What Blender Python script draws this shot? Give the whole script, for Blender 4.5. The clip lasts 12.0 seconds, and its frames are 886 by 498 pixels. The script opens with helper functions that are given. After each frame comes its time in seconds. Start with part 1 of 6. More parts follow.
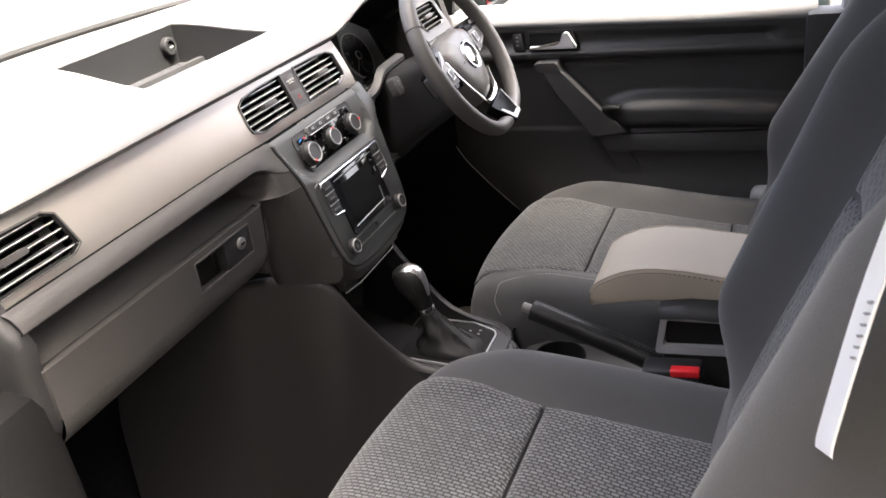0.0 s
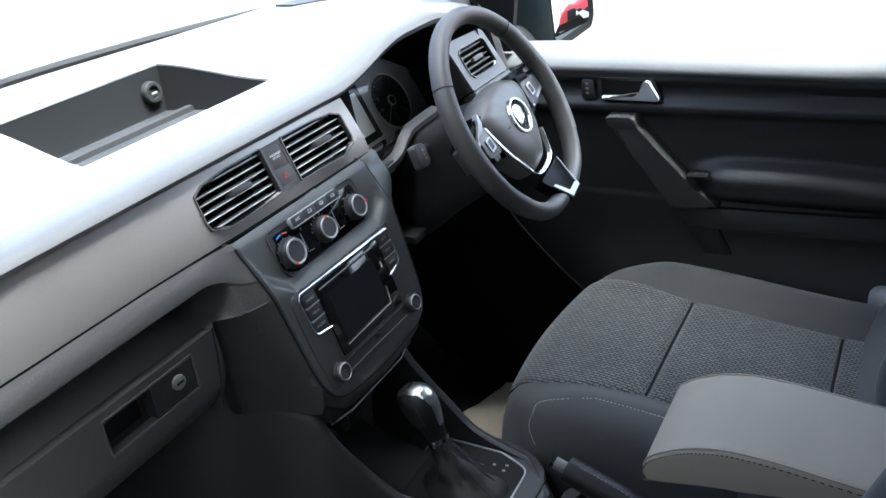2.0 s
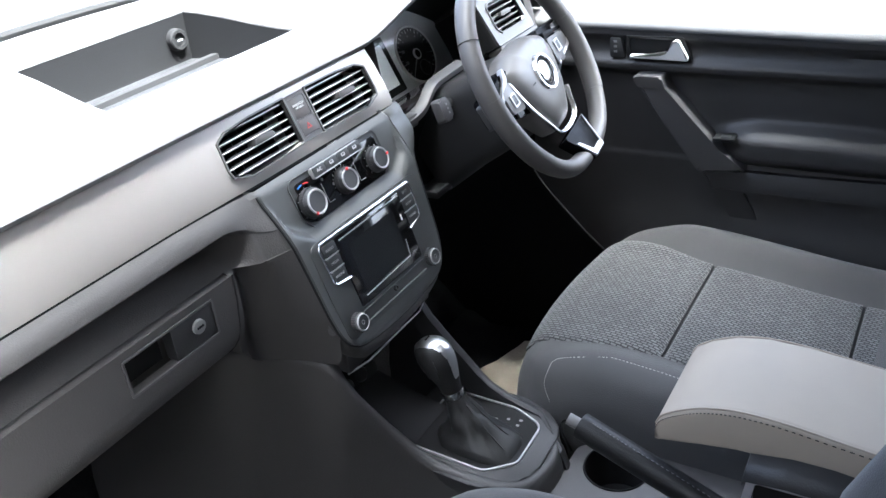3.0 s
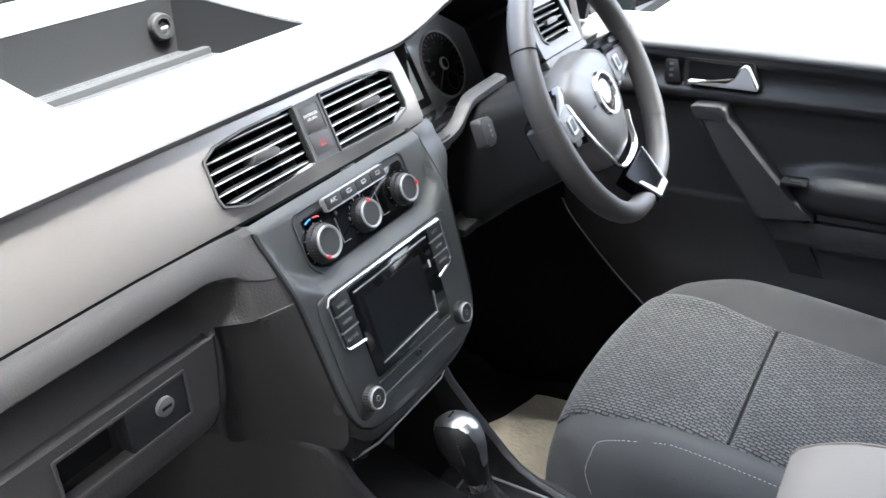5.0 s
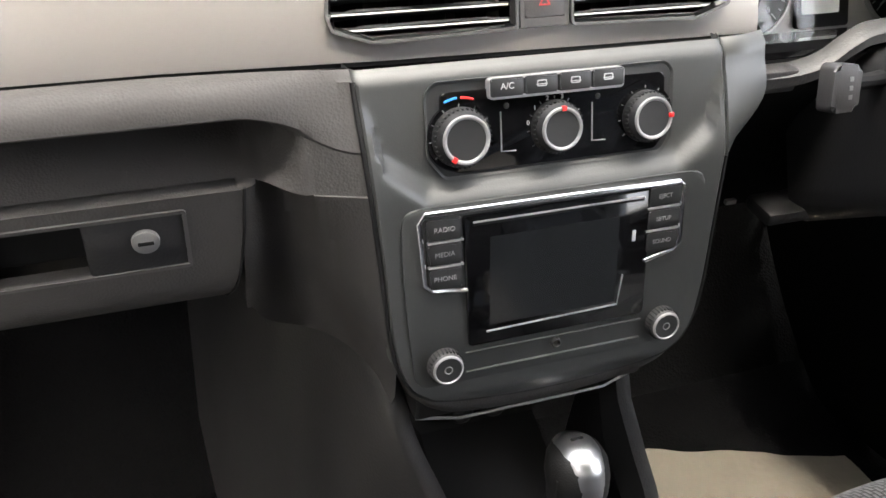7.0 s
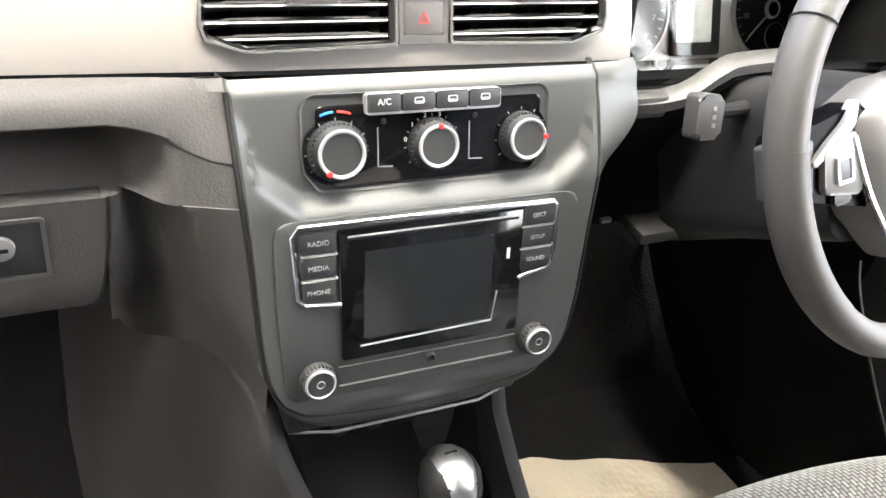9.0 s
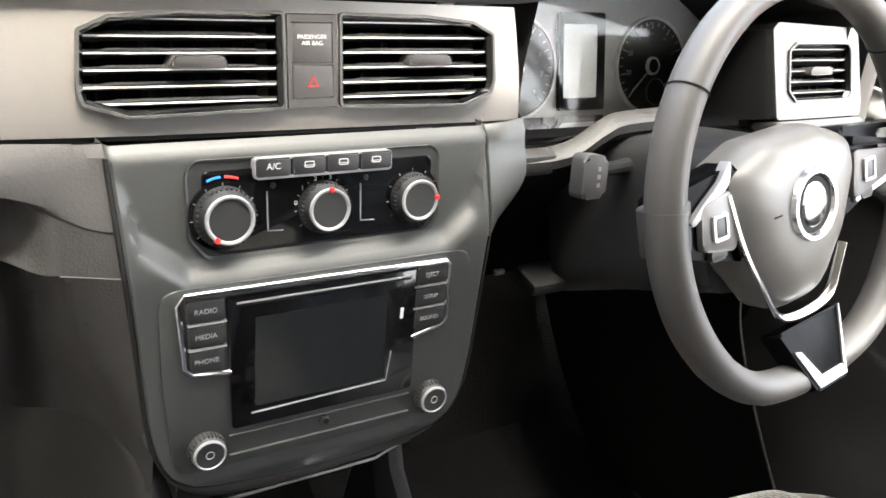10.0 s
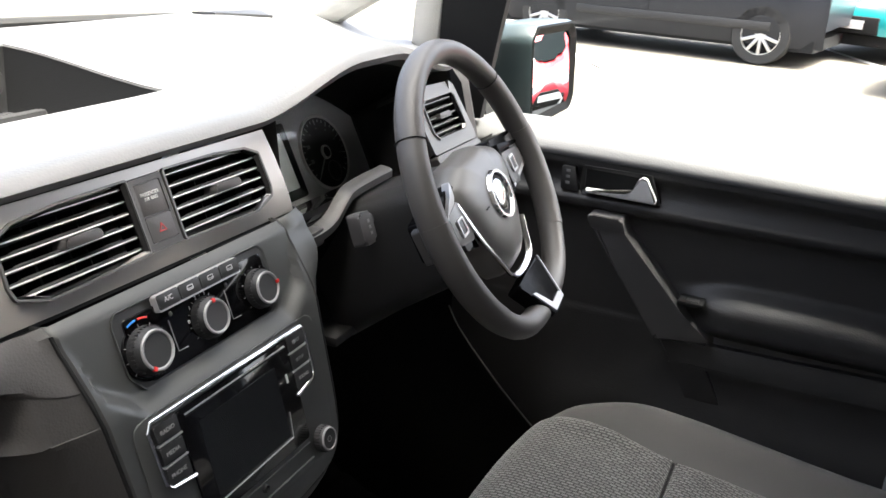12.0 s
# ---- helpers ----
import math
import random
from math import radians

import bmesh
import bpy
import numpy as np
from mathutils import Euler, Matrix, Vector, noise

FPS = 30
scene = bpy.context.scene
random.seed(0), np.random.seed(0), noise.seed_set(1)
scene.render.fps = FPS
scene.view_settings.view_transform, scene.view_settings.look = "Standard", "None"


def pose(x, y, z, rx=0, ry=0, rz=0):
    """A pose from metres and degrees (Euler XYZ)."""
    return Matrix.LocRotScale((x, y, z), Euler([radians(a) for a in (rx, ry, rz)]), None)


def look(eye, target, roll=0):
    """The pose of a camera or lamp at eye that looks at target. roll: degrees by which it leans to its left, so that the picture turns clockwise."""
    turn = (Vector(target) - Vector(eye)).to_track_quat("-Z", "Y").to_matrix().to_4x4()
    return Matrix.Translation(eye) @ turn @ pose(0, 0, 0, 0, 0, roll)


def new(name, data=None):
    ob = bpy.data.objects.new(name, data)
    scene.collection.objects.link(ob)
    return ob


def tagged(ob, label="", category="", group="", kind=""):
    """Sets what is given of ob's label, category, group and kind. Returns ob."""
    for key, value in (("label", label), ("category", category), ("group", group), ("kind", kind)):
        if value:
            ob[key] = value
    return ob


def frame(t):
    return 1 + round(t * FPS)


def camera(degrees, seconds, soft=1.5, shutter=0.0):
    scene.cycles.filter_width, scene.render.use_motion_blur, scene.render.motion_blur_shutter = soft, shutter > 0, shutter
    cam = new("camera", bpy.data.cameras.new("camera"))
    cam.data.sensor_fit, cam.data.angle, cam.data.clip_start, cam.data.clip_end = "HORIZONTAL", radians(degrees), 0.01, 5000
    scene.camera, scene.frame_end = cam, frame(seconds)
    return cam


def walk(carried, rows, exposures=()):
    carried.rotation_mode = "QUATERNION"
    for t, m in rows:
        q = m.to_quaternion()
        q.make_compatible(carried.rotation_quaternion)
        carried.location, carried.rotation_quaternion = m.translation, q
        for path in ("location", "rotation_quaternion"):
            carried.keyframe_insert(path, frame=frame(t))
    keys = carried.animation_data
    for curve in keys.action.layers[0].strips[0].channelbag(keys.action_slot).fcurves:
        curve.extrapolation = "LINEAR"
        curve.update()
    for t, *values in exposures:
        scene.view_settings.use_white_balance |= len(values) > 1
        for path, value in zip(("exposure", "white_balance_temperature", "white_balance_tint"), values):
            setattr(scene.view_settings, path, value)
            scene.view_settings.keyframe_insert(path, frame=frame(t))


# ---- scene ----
cam = camera(55.4, 12.0, shutter=0.12)
PATH = [
    (0, (-1.066, -0.666, 1.116), (0.551, 0.112, 0.233), -8.9),
    (0.5, (-0.931, -0.618, 1.139), (0.689, 0.209, 0.307), -8.9),
    (1, (-0.802, -0.631, 1.127), (0.778, 0.286, 0.315), -7.0),
    (1.5, (-0.735, -0.616, 1.135), (0.804, 0.353, 0.302), -7.9),
    (2, (-0.718, -0.611, 1.13), (0.799, 0.345, 0.246), -8.1),
    (2.5, (-0.721, -0.615, 1.123), (0.749, 0.364, 0.184), -7.6),
    (3, (-0.72, -0.617, 1.124), (0.727, 0.375, 0.163), -7.5),
    (3.2, (-0.721, -0.618, 1.124), (0.73, 0.369, 0.165), -7.7),
    (4.8, (-0.624, -0.501, 1.071), (0.916, 0.421, 0.19), -4.6),
    (5, (-0.577, -0.448, 1.06), (0.916, 0.503, 0.129), -3.4),
    (5.5, (-0.455, -0.378, 0.982), (0.851, 0.772, -0.003), -3.7),
    (6, (-0.324, -0.379, 0.909), (0.731, 0.982, -0.108), -1.9),
    (6.5, (-0.262, -0.384, 0.947), (0.587, 1.068, -0.136), 2.3),
    (7, (-0.24, -0.414, 0.979), (0.354, 1.059, -0.237), 4.8),
    (7.5, (-0.22, -0.415, 0.988), (0.462, 0.951, -0.304), 10.8),
    (7.7, (-0.225, -0.417, 0.987), (0.55, 0.942, -0.258), 12.4),
    (9.3, (-0.224, -0.416, 0.986), (0.602, 0.976, -0.189), 11.2),
    (9.5, (-0.221, -0.416, 0.992), (0.629, 0.97, -0.172), 11.6),
    (10, (-0.217, -0.407, 1.003), (0.812, 0.927, -0.074), 14.4),
    (10.5, (-0.208, -0.407, 1.013), (0.988, 0.836, 0.001), 16.9),
    (10.9, (-0.215, -0.411, 1.023), (1.091, 0.727, 0.023), 15.8),
    (11, (-0.21, -0.408, 1.015), (1.11, 0.756, 0.066), 16.5),
    (11.5, (-0.308, -0.395, 1.017), (1.239, 0.592, 0.221), 9.5),
    (12, (-0.47, -0.404, 1.013), (1.234, 0.362, 0.3), 2.9),
]
EXPOSURES = [(0.0, 4.32, 6800, 7), (0.5, 2.97, 6850, 7), (1.0, 2.77, 6500, 4), (1.5, 2.92, 5900, 2), (2.0, 3.65, 5400, -2), (2.5, 4.10, 5600, 0), (3.0, 4.65, 5600, 1), (5.0, 4.58, 5800, 0), (5.5, 4.95, 5900, 1), (6.0, 5.12, 5800, -8), (6.5, 5.02, 6100, -3), (7.0, 4.67, 6500, 2), (7.5, 5.82, 6800, 6),
             (9.5, 5.45, 6600, -1), (10.0, 4.97, 6650, 0), (10.5, 4.48, 6750, 1), (11.0, 4.32, 6750, 2), (11.5, 3.95, 6650, 3), (12.0, 3.82, 6400, 2)]
walk(cam, [(t, look(eye, target, roll)) for t, eye, target, roll in PATH],
     exposures=EXPOSURES)

# ---- light: bright hazy daylight, the sun softened by thin cloud ----
world = bpy.data.worlds.new("world")
scene.world = world
world.use_nodes = True
wn = world.node_tree.nodes
sky = wn.new("ShaderNodeTexSky")
sky.sky_type = "NISHITA"
sky.sun_disc = False
sky.sun_elevation = radians(65)
sky.sun_rotation = radians(180)
sky.air_density, sky.dust_density, sky.ozone_density = 0.3, 8.0, 0.3
world.node_tree.links.new(sky.outputs[0], wn["Background"].inputs[0])
wn["Background"].inputs[1].default_value = 0.15
sun_data = bpy.data.lights.new("sun", "SUN")
sun_data.energy, sun_data.angle, sun_data.color = 1.8, radians(12), (1.0, 0.96, 0.9)
sun = new("sun", sun_data)
sun.matrix_world = look((0.0, -2.6, 6.0), (0, 0, 0))


# ---- materials ----
def material(name, color, rough=0.5, metal=0.0, grain=0.0, grain_size=0.002, vary=0.15, vary_size=0.15,
             spec=0.5, coat=0.0, sheen=0.0, rough_vary=0.0, second=None):
    m = bpy.data.materials.new(name)
    m.use_nodes = True
    n, l = m.node_tree.nodes, m.node_tree.links
    b = n["Principled BSDF"]
    co = n.new("ShaderNodeTexCoord")
    big = n.new("ShaderNodeTexNoise")
    big.inputs["Scale"].default_value = 1 / vary_size
    big.inputs["Detail"].default_value = 5
    l.new(co.outputs["Object"], big.inputs["Vector"])
    ramp = n.new("ShaderNodeMix")
    ramp.data_type = "RGBA"
    c2 = second if second else tuple(c * (1 + vary) for c in color)
    ramp.inputs["A"].default_value = (*[c * (1 - vary) for c in color], 1)
    ramp.inputs["B"].default_value = (*c2, 1)
    l.new(big.outputs["Fac"], ramp.inputs["Factor"])
    l.new(ramp.outputs["Result"], b.inputs["Base Color"])
    b.inputs["Roughness"].default_value = rough
    b.inputs["Metallic"].default_value = metal
    b.inputs["Specular IOR Level"].default_value = spec
    b.inputs["Coat Weight"].default_value = coat
    b.inputs["Coat Roughness"].default_value = 0.05
    b.inputs["Sheen Weight"].default_value = sheen
    b.inputs["Sheen Roughness"].default_value = 0.5
    if rough_vary:
        mr = n.new("ShaderNodeMapRange")
        mr.inputs["To Min"].default_value = rough - rough_vary
        mr.inputs["To Max"].default_value = rough + rough_vary
        l.new(big.outputs["Fac"], mr.inputs["Value"])
        l.new(mr.outputs["Result"], b.inputs["Roughness"])
    if grain:
        fine = n.new("ShaderNodeTexVoronoi")
        fine.inputs["Scale"].default_value = 1 / grain_size
        l.new(co.outputs["Object"], fine.inputs["Vector"])
        bump = n.new("ShaderNodeBump")
        bump.inputs["Strength"].default_value = grain
        bump.inputs["Distance"].default_value = grain_size * 0.3
        l.new(fine.outputs["Distance"], bump.inputs["Height"])
        l.new(bump.outputs["Normal"], b.inputs["Normal"])
    return m


def woven_material(name, dark, light):
    """Dark cloth with rows of short paler stitches."""
    m = bpy.data.materials.new(name)
    m.use_nodes = True
    n, l = m.node_tree.nodes, m.node_tree.links
    b = n["Principled BSDF"]
    co = n.new("ShaderNodeTexCoord")
    wave = n.new("ShaderNodeTexNoise")
    wave.inputs["Scale"].default_value = 9
    l.new(co.outputs["Object"], wave.inputs["Vector"])
    brick = n.new("ShaderNodeTexBrick")
    brick.offset = 0.5
    brick.inputs["Scale"].default_value = 1
    brick.inputs["Brick Width"].default_value = 0.0104
    brick.inputs["Row Height"].default_value = 0.0053
    brick.inputs["Mortar Size"].default_value = 0.0016
    brick.inputs["Mortar Smooth"].default_value = 0.6
    brick.inputs["Color1"].default_value = (*light, 1)
    brick.inputs["Color2"].default_value = (*[c * 0.6 for c in light], 1)
    brick.inputs["Mortar"].default_value = (*dark, 1)
    skew = n.new("ShaderNodeMapping")
    skew.inputs["Rotation"].default_value = (0, 0, radians(98))
    l.new(co.outputs["Object"], skew.inputs["Vector"])
    l.new(skew.outputs["Vector"], brick.inputs["Vector"])
    mix = n.new("ShaderNodeMix")
    mix.data_type = "RGBA"
    mix.blend_type = "MULTIPLY"
    mix.inputs["Factor"].default_value = 0.5
    l.new(brick.outputs["Color"], mix.inputs["A"])
    l.new(wave.outputs["Fac"], mix.inputs["B"])
    l.new(mix.outputs["Result"], b.inputs["Base Color"])
    b.inputs["Roughness"].default_value = 0.9
    b.inputs["Sheen Weight"].default_value = 0.25
    bump = n.new("ShaderNodeBump")
    bump.inputs["Strength"].default_value = 0.6
    bump.inputs["Distance"].default_value = 0.0012
    l.new(brick.outputs["Fac"], bump.inputs["Height"])
    l.new(bump.outputs["Normal"], b.inputs["Normal"])
    return m


def ribbed_material(name, color, pitch):
    m = material(name, color, rough=0.4, spec=0.45)
    n, l = m.node_tree.nodes, m.node_tree.links
    co = n.new("ShaderNodeTexCoord")
    wave = n.new("ShaderNodeTexWave")
    wave.inputs["Scale"].default_value = 0.314 / pitch
    wave.bands_direction = "X"
    l.new(co.outputs["Object"], wave.inputs["Vector"])
    bump = n.new("ShaderNodeBump")
    bump.inputs["Strength"].default_value = 0.8
    bump.inputs["Distance"].default_value = pitch * 0.4
    l.new(wave.outputs["Fac"], bump.inputs["Height"])
    l.new(bump.outputs["Normal"], n["Principled BSDF"].inputs["Normal"])
    return m


def glass_material(name, tint=(1, 1, 1), gloss=1.0):
    m = bpy.data.materials.new(name)
    m.use_nodes = True
    n, l = m.node_tree.nodes, m.node_tree.links
    n.remove(n["Principled BSDF"])
    clear = n.new("ShaderNodeBsdfTransparent")
    clear.inputs["Color"].default_value = (*tint, 1)
    shine = n.new("ShaderNodeBsdfGlossy")
    shine.inputs["Roughness"].default_value = 0.02
    facing = n.new("ShaderNodeLayerWeight")
    facing.inputs["Blend"].default_value = 0.5
    fres = n.new("ShaderNodeMath")
    fres.operation = "POWER"
    fres.inputs[1].default_value = 4.5
    base = n.new("ShaderNodeMath")
    base.inputs[1].default_value = 0.035
    scale = n.new("ShaderNodeMath")
    scale.operation = "MULTIPLY"
    scale.inputs[1].default_value = gloss
    mix = n.new("ShaderNodeMixShader")
    l.new(facing.outputs["Facing"], fres.inputs[0])
    l.new(fres.outputs["Value"], base.inputs[0])
    l.new(base.outputs["Value"], scale.inputs[0])
    l.new(scale.outputs["Value"], mix.inputs["Fac"])
    l.new(clear.outputs["BSDF"], mix.inputs[1])
    l.new(shine.outputs["BSDF"], mix.inputs[2])
    l.new(mix.outputs["Shader"], n["Material Output"].inputs["Surface"])
    return m


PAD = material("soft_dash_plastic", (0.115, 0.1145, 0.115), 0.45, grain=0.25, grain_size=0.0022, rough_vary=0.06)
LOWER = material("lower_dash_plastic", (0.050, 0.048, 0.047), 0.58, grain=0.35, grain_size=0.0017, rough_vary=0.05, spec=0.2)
CHEEK = material("console_cheek_plastic", (0.052, 0.050, 0.050), 0.45, grain=0.18, grain_size=0.0013)
TRIM = material("grey_metallic_trim", (0.37, 0.35, 0.328), 0.34, metal=0.5, vary=0.05, rough_vary=0.05)
STACK = material("slate_fascia_plastic", (0.049, 0.051, 0.0505), 0.42, grain=0.10, grain_size=0.0011)
DARK = material("black_plastic", (0.020, 0.020, 0.021), 0.48, grain=0.2, grain_size=0.002, spec=0.35)
MATTE = material("matte_black_plastic", (0.010, 0.010, 0.0105), 0.7, spec=0.2)
PIANO = material("piano_black_plastic", (0.004, 0.004, 0.0045), 0.25, spec=0.04, vary=0.05)
GLOSS = material("gloss_black_plastic", (0.004, 0.004, 0.0045), 0.09, coat=0.6, vary=0.05)
SCREEN = material("dark_screen_glass", (0.012, 0.013, 0.014), 0.16, vary=0.25, vary_size=0.05)
CHROME = material("satin_chrome", (0.75, 0.75, 0.76), 0.18, metal=1.0, vary=0.04)
SILVER = material("silver_paint", (0.5, 0.5, 0.5), 0.3, metal=0.5, vary=0.04)
BUTTON = material("dark_button_plastic", (0.028, 0.0285, 0.029), 0.4)
WHITE = material("white_print", (0.6, 0.6, 0.6), 0.5, vary=0.03)
LABEL = material("dim_white_print", (0.27, 0.27, 0.27), 0.5, vary=0.03)
FAINT = material("grey_print", (0.2, 0.2, 0.2), 0.5, vary=0.03)
RED = material("red_print", (0.75, 0.03, 0.03), 0.45, vary=0.05)
DULLRED = material("unlit_red_print", (0.35, 0.03, 0.03), 0.45, vary=0.05)
BLUE = material("blue_print", (0.03, 0.2, 0.6), 0.45, vary=0.05)
LEATHER = material("dark_leather", (0.092, 0.086, 0.081), 0.45, grain=0.16, grain_size=0.0010, rough_vary=0.05)
ARMREST = material("grey_leatherette", (0.365, 0.32, 0.262), 0.6, grain=0.2, grain_size=0.0012, spec=0.25)
CLOTH = material("plain_dark_cloth", (0.046, 0.046, 0.0465), 0.9, grain=0.6, grain_size=0.0012, sheen=0.18, vary=0.2)
WOVEN = woven_material("woven_seat_cloth", (0.021, 0.021, 0.022), (0.190, 0.194, 0.195))
THREAD = material("pale_thread", (0.5, 0.49, 0.46), 0.8)
RIBBED = ribbed_material("ribbed_rubber", (0.026, 0.026, 0.028), 0.004)
POD = material("grey_pod_plastic", (0.10, 0.099, 0.097), 0.4, metal=0.3)
SATIN = material("satin_metal", (0.62, 0.62, 0.63), 0.33, metal=1.0, vary=0.04)
RINGS = material("ring_silver_paint", (0.33, 0.33, 0.33), 0.35, metal=0.2, vary=0.04)
LOCK = material("dull_lock_metal", (0.21, 0.21, 0.21), 0.38, metal=0.4)
SLATEDGE = material("pale_slat_paint", (0.68, 0.68, 0.67), 0.32, metal=0.2, vary=0.04)
SLAT = material("slat_edge_paint", (0.36, 0.36, 0.36), 0.35, metal=0.4)
KEYGREY = material("key_grey_plastic", (0.15, 0.147, 0.142), 0.4)
TRAYBLACK = material("tray_black_plastic", (0.0055, 0.0055, 0.006), 0.55, grain=0.2, grain_size=0.0016, spec=0.2)
# black plastic for shaded places, the shade deepened in its colour
BLACKTRIM = material("shade_darkened_black_plastic", (0.011, 0.011, 0.0113), 0.6, grain=0.2, spec=0.0)
BLOCKERWALL = material("light_blocker_dull", (0.06, 0.057, 0.052), 0.9, grain=0.4, grain_size=0.02)
GAITER = material("black_gaiter_leather", (0.012, 0.012, 0.012), 0.5, grain=0.4, grain_size=0.0014, spec=0.35)
# very low albedo: footwell shade is part of this black
CARPET = material("black_carpet", (0.0065, 0.0065, 0.0068), 0.95, spec=0.0, grain=0.8, grain_size=0.004, vary=0.4)
PAPER = material("beige_paper_mat", (0.23, 0.204, 0.16), 0.8, vary=0.18, vary_size=0.12, grain=0.3, grain_size=0.01)
PALEGREY = material("pale_grey_plastic", (0.3, 0.3, 0.31), 0.5, grain=0.15)
PILLAR = material("light_pillar_trim", (0.42, 0.42, 0.40), 0.6, grain=0.3, grain_size=0.0025)
HEADLINER = material("headliner_cloth", (0.34, 0.335, 0.32), 0.9, grain=0.3)
BELT = material("belt_webbing", (0.75, 0.75, 0.74), 0.35, grain=0.3, grain_size=0.0015)
BODY = material("dark_green_grey_paint", (0.022, 0.032, 0.034), 0.3, coat=0.3, vary=0.08)
BEZEL = material("mirror_bezel_plastic", (0.003, 0.0032, 0.0033), 0.5, spec=0.04)
RUBBER = material("tyre_rubber", (0.018, 0.018, 0.018), 0.8, grain=0.3, grain_size=0.01)
ALLOY = material("alloy_rim", (0.55, 0.55, 0.56), 0.3, metal=0.9)
GLASS = glass_material("window_glass", (0.97, 0.98, 0.97), 0.5)
LENS = glass_material("clear_instrument_lens", (0.96, 0.96, 0.96), 0.5)
CARGLASS = material("dark_car_glass", (0.008, 0.010, 0.011), 0.3, spec=0.0)
LCD = material("grey_liquid_crystal", (0.8, 0.82, 0.79), 0.4, vary=0.06)
DIALGREY = material("cluster_grey_plastic", (0.5, 0.5, 0.5), 0.5)
PALERING = material("white_dial_ring", (0.82, 0.82, 0.8), 0.3, vary=0.03)
HUB = material("airbag_cover_plastic", (0.125, 0.119, 0.112), 0.36, grain=0.16, grain_size=0.0011)
DOOR = material("door_panel_plastic", (0.030, 0.029, 0.029), 0.5, grain=0.25, grain_size=0.0024, rough_vary=0.05)
MIRROR = material("mirror_silver", (0.9, 0.92, 0.92), 0.01, metal=1.0, vary=0.0)
CONCRETE = material("pale_concrete", (0.084, 0.077, 0.064), 0.85, grain=0.5, grain_size=0.02, vary=0.2, vary_size=1.6)
ROADLINE = material("worn_white_line", (0.62, 0.62, 0.6), 0.8, vary=0.3, vary_size=0.1)
REDPAINT = material("red_car_paint", (0.36, 0.014, 0.022), 0.35, coat=0.25, vary=0.06)
TEALPAINT = material("teal_car_paint", (0.02, 0.28, 0.3), 0.25, coat=1.0, vary=0.06)
GREYPAINT = material("dark_grey_van_paint", (0.012, 0.0135, 0.018), 0.4, coat=0.12, vary=0.06, spec=0.3)
WHITEPAINT = material("white_car_paint", (0.6, 0.6, 0.6), 0.3, coat=1.0, vary=0.04)
LAMPGLASS = material("lamp_glass", (0.6, 0.62, 0.66), 0.1, coat=1.0)
LEAF = material("hedge_leaf", (0.05, 0.085, 0.025), 0.6, vary=0.5, vary_size=0.4)


# ---- mesh helpers ----
def smoothed(bm, angle=32):
    lim = radians(angle)
    for f in bm.faces:
        f.smooth = True
    for e in bm.edges:
        e.smooth = len(e.link_faces) == 2 and e.calc_face_angle(4) < lim


def part(name, bm, mat, parent=None, label="", angle=32):
    bmesh.ops.recalc_face_normals(bm, faces=bm.faces)
    smoothed(bm, angle)
    me = bpy.data.meshes.new(name)
    bm.to_mesh(me)
    bm.free()
    me.materials.append(mat)
    ob = new(name, me)
    if parent is not None:
        ob.parent = parent
        if parent.data is None:
            ob.matrix_parent_inverse = Matrix.Translation(-parent.location)
    if label:
        ob["label"] = label
    return ob


def thing(name, label, category, at=(0, 0, 0), group="", kind=""):
    ob = new(name)
    ob.empty_display_size = 0.05
    ob.location = at
    return tagged(ob, label, category, group, kind)


def plane_frame(origin, lean=0.0, yaw=0.0):
    """Local axes: x across the car, y up along a face that leans forward, z out of the face towards the cabin."""
    a = radians(lean)
    m = Matrix(((1, 0, 0), (0, math.sin(a), -math.cos(a)), (0, math.cos(a), math.sin(a)))).to_4x4()
    return Matrix.Translation(origin) @ Matrix.Rotation(radians(yaw), 4, "Z") @ m


def moved(bm, m):
    bmesh.ops.transform(bm, matrix=m, verts=bm.verts)
    return bm


def joined(*bms):
    out = bmesh.new()
    for b in bms:
        me = bpy.data.meshes.new("tmp")
        b.to_mesh(me)
        out.from_mesh(me)
        bpy.data.meshes.remove(me)
        b.free()
    return out


def box(x0, x1, y0, y1, z0, z1, bevel=0.0, seg=2):
    bm = bmesh.new()
    bmesh.ops.create_cube(bm, size=1)
    bmesh.ops.transform(bm, matrix=Matrix.LocRotScale(((x0 + x1) / 2, (y0 + y1) / 2, (z0 + z1) / 2), None,
                                                      (x1 - x0, y1 - y0, z1 - z0)), verts=bm.verts)
    if bevel:
        bmesh.ops.bevel(bm, geom=bm.edges[:], offset=bevel, segments=seg, profile=0.5, affect="EDGES")
    return bm


def rounded(pts, r, seg=4):
    """A polygon with its corners rounded."""
    out = []
    n = len(pts)
    for i in range(n):
        p, a, b = Vector(pts[i]), Vector(pts[i - 1]), Vector(pts[(i + 1) % n])
        rr = r[i] if isinstance(r, (list, tuple)) else r
        da, db = (a - p), (b - p)
        ang = da.angle(db)
        d = min(rr / math.tan(ang / 2), da.length * 0.45, db.length * 0.45)
        s, e = p + da.normalized() * d, p + db.normalized() * d
        for k in range(seg + 1):
            t = k / seg
            out.append(tuple(s * (1 - t) ** 2 + p * 2 * t * (1 - t) + e * t * t))
    return out


def rect(cx, cy, w, h, r=0.0, seg=4):
    pts = [(cx - w / 2, cy - h / 2), (cx + w / 2, cy - h / 2), (cx + w / 2, cy + h / 2), (cx - w / 2, cy + h / 2)]
    return rounded(pts, r, seg) if r else pts


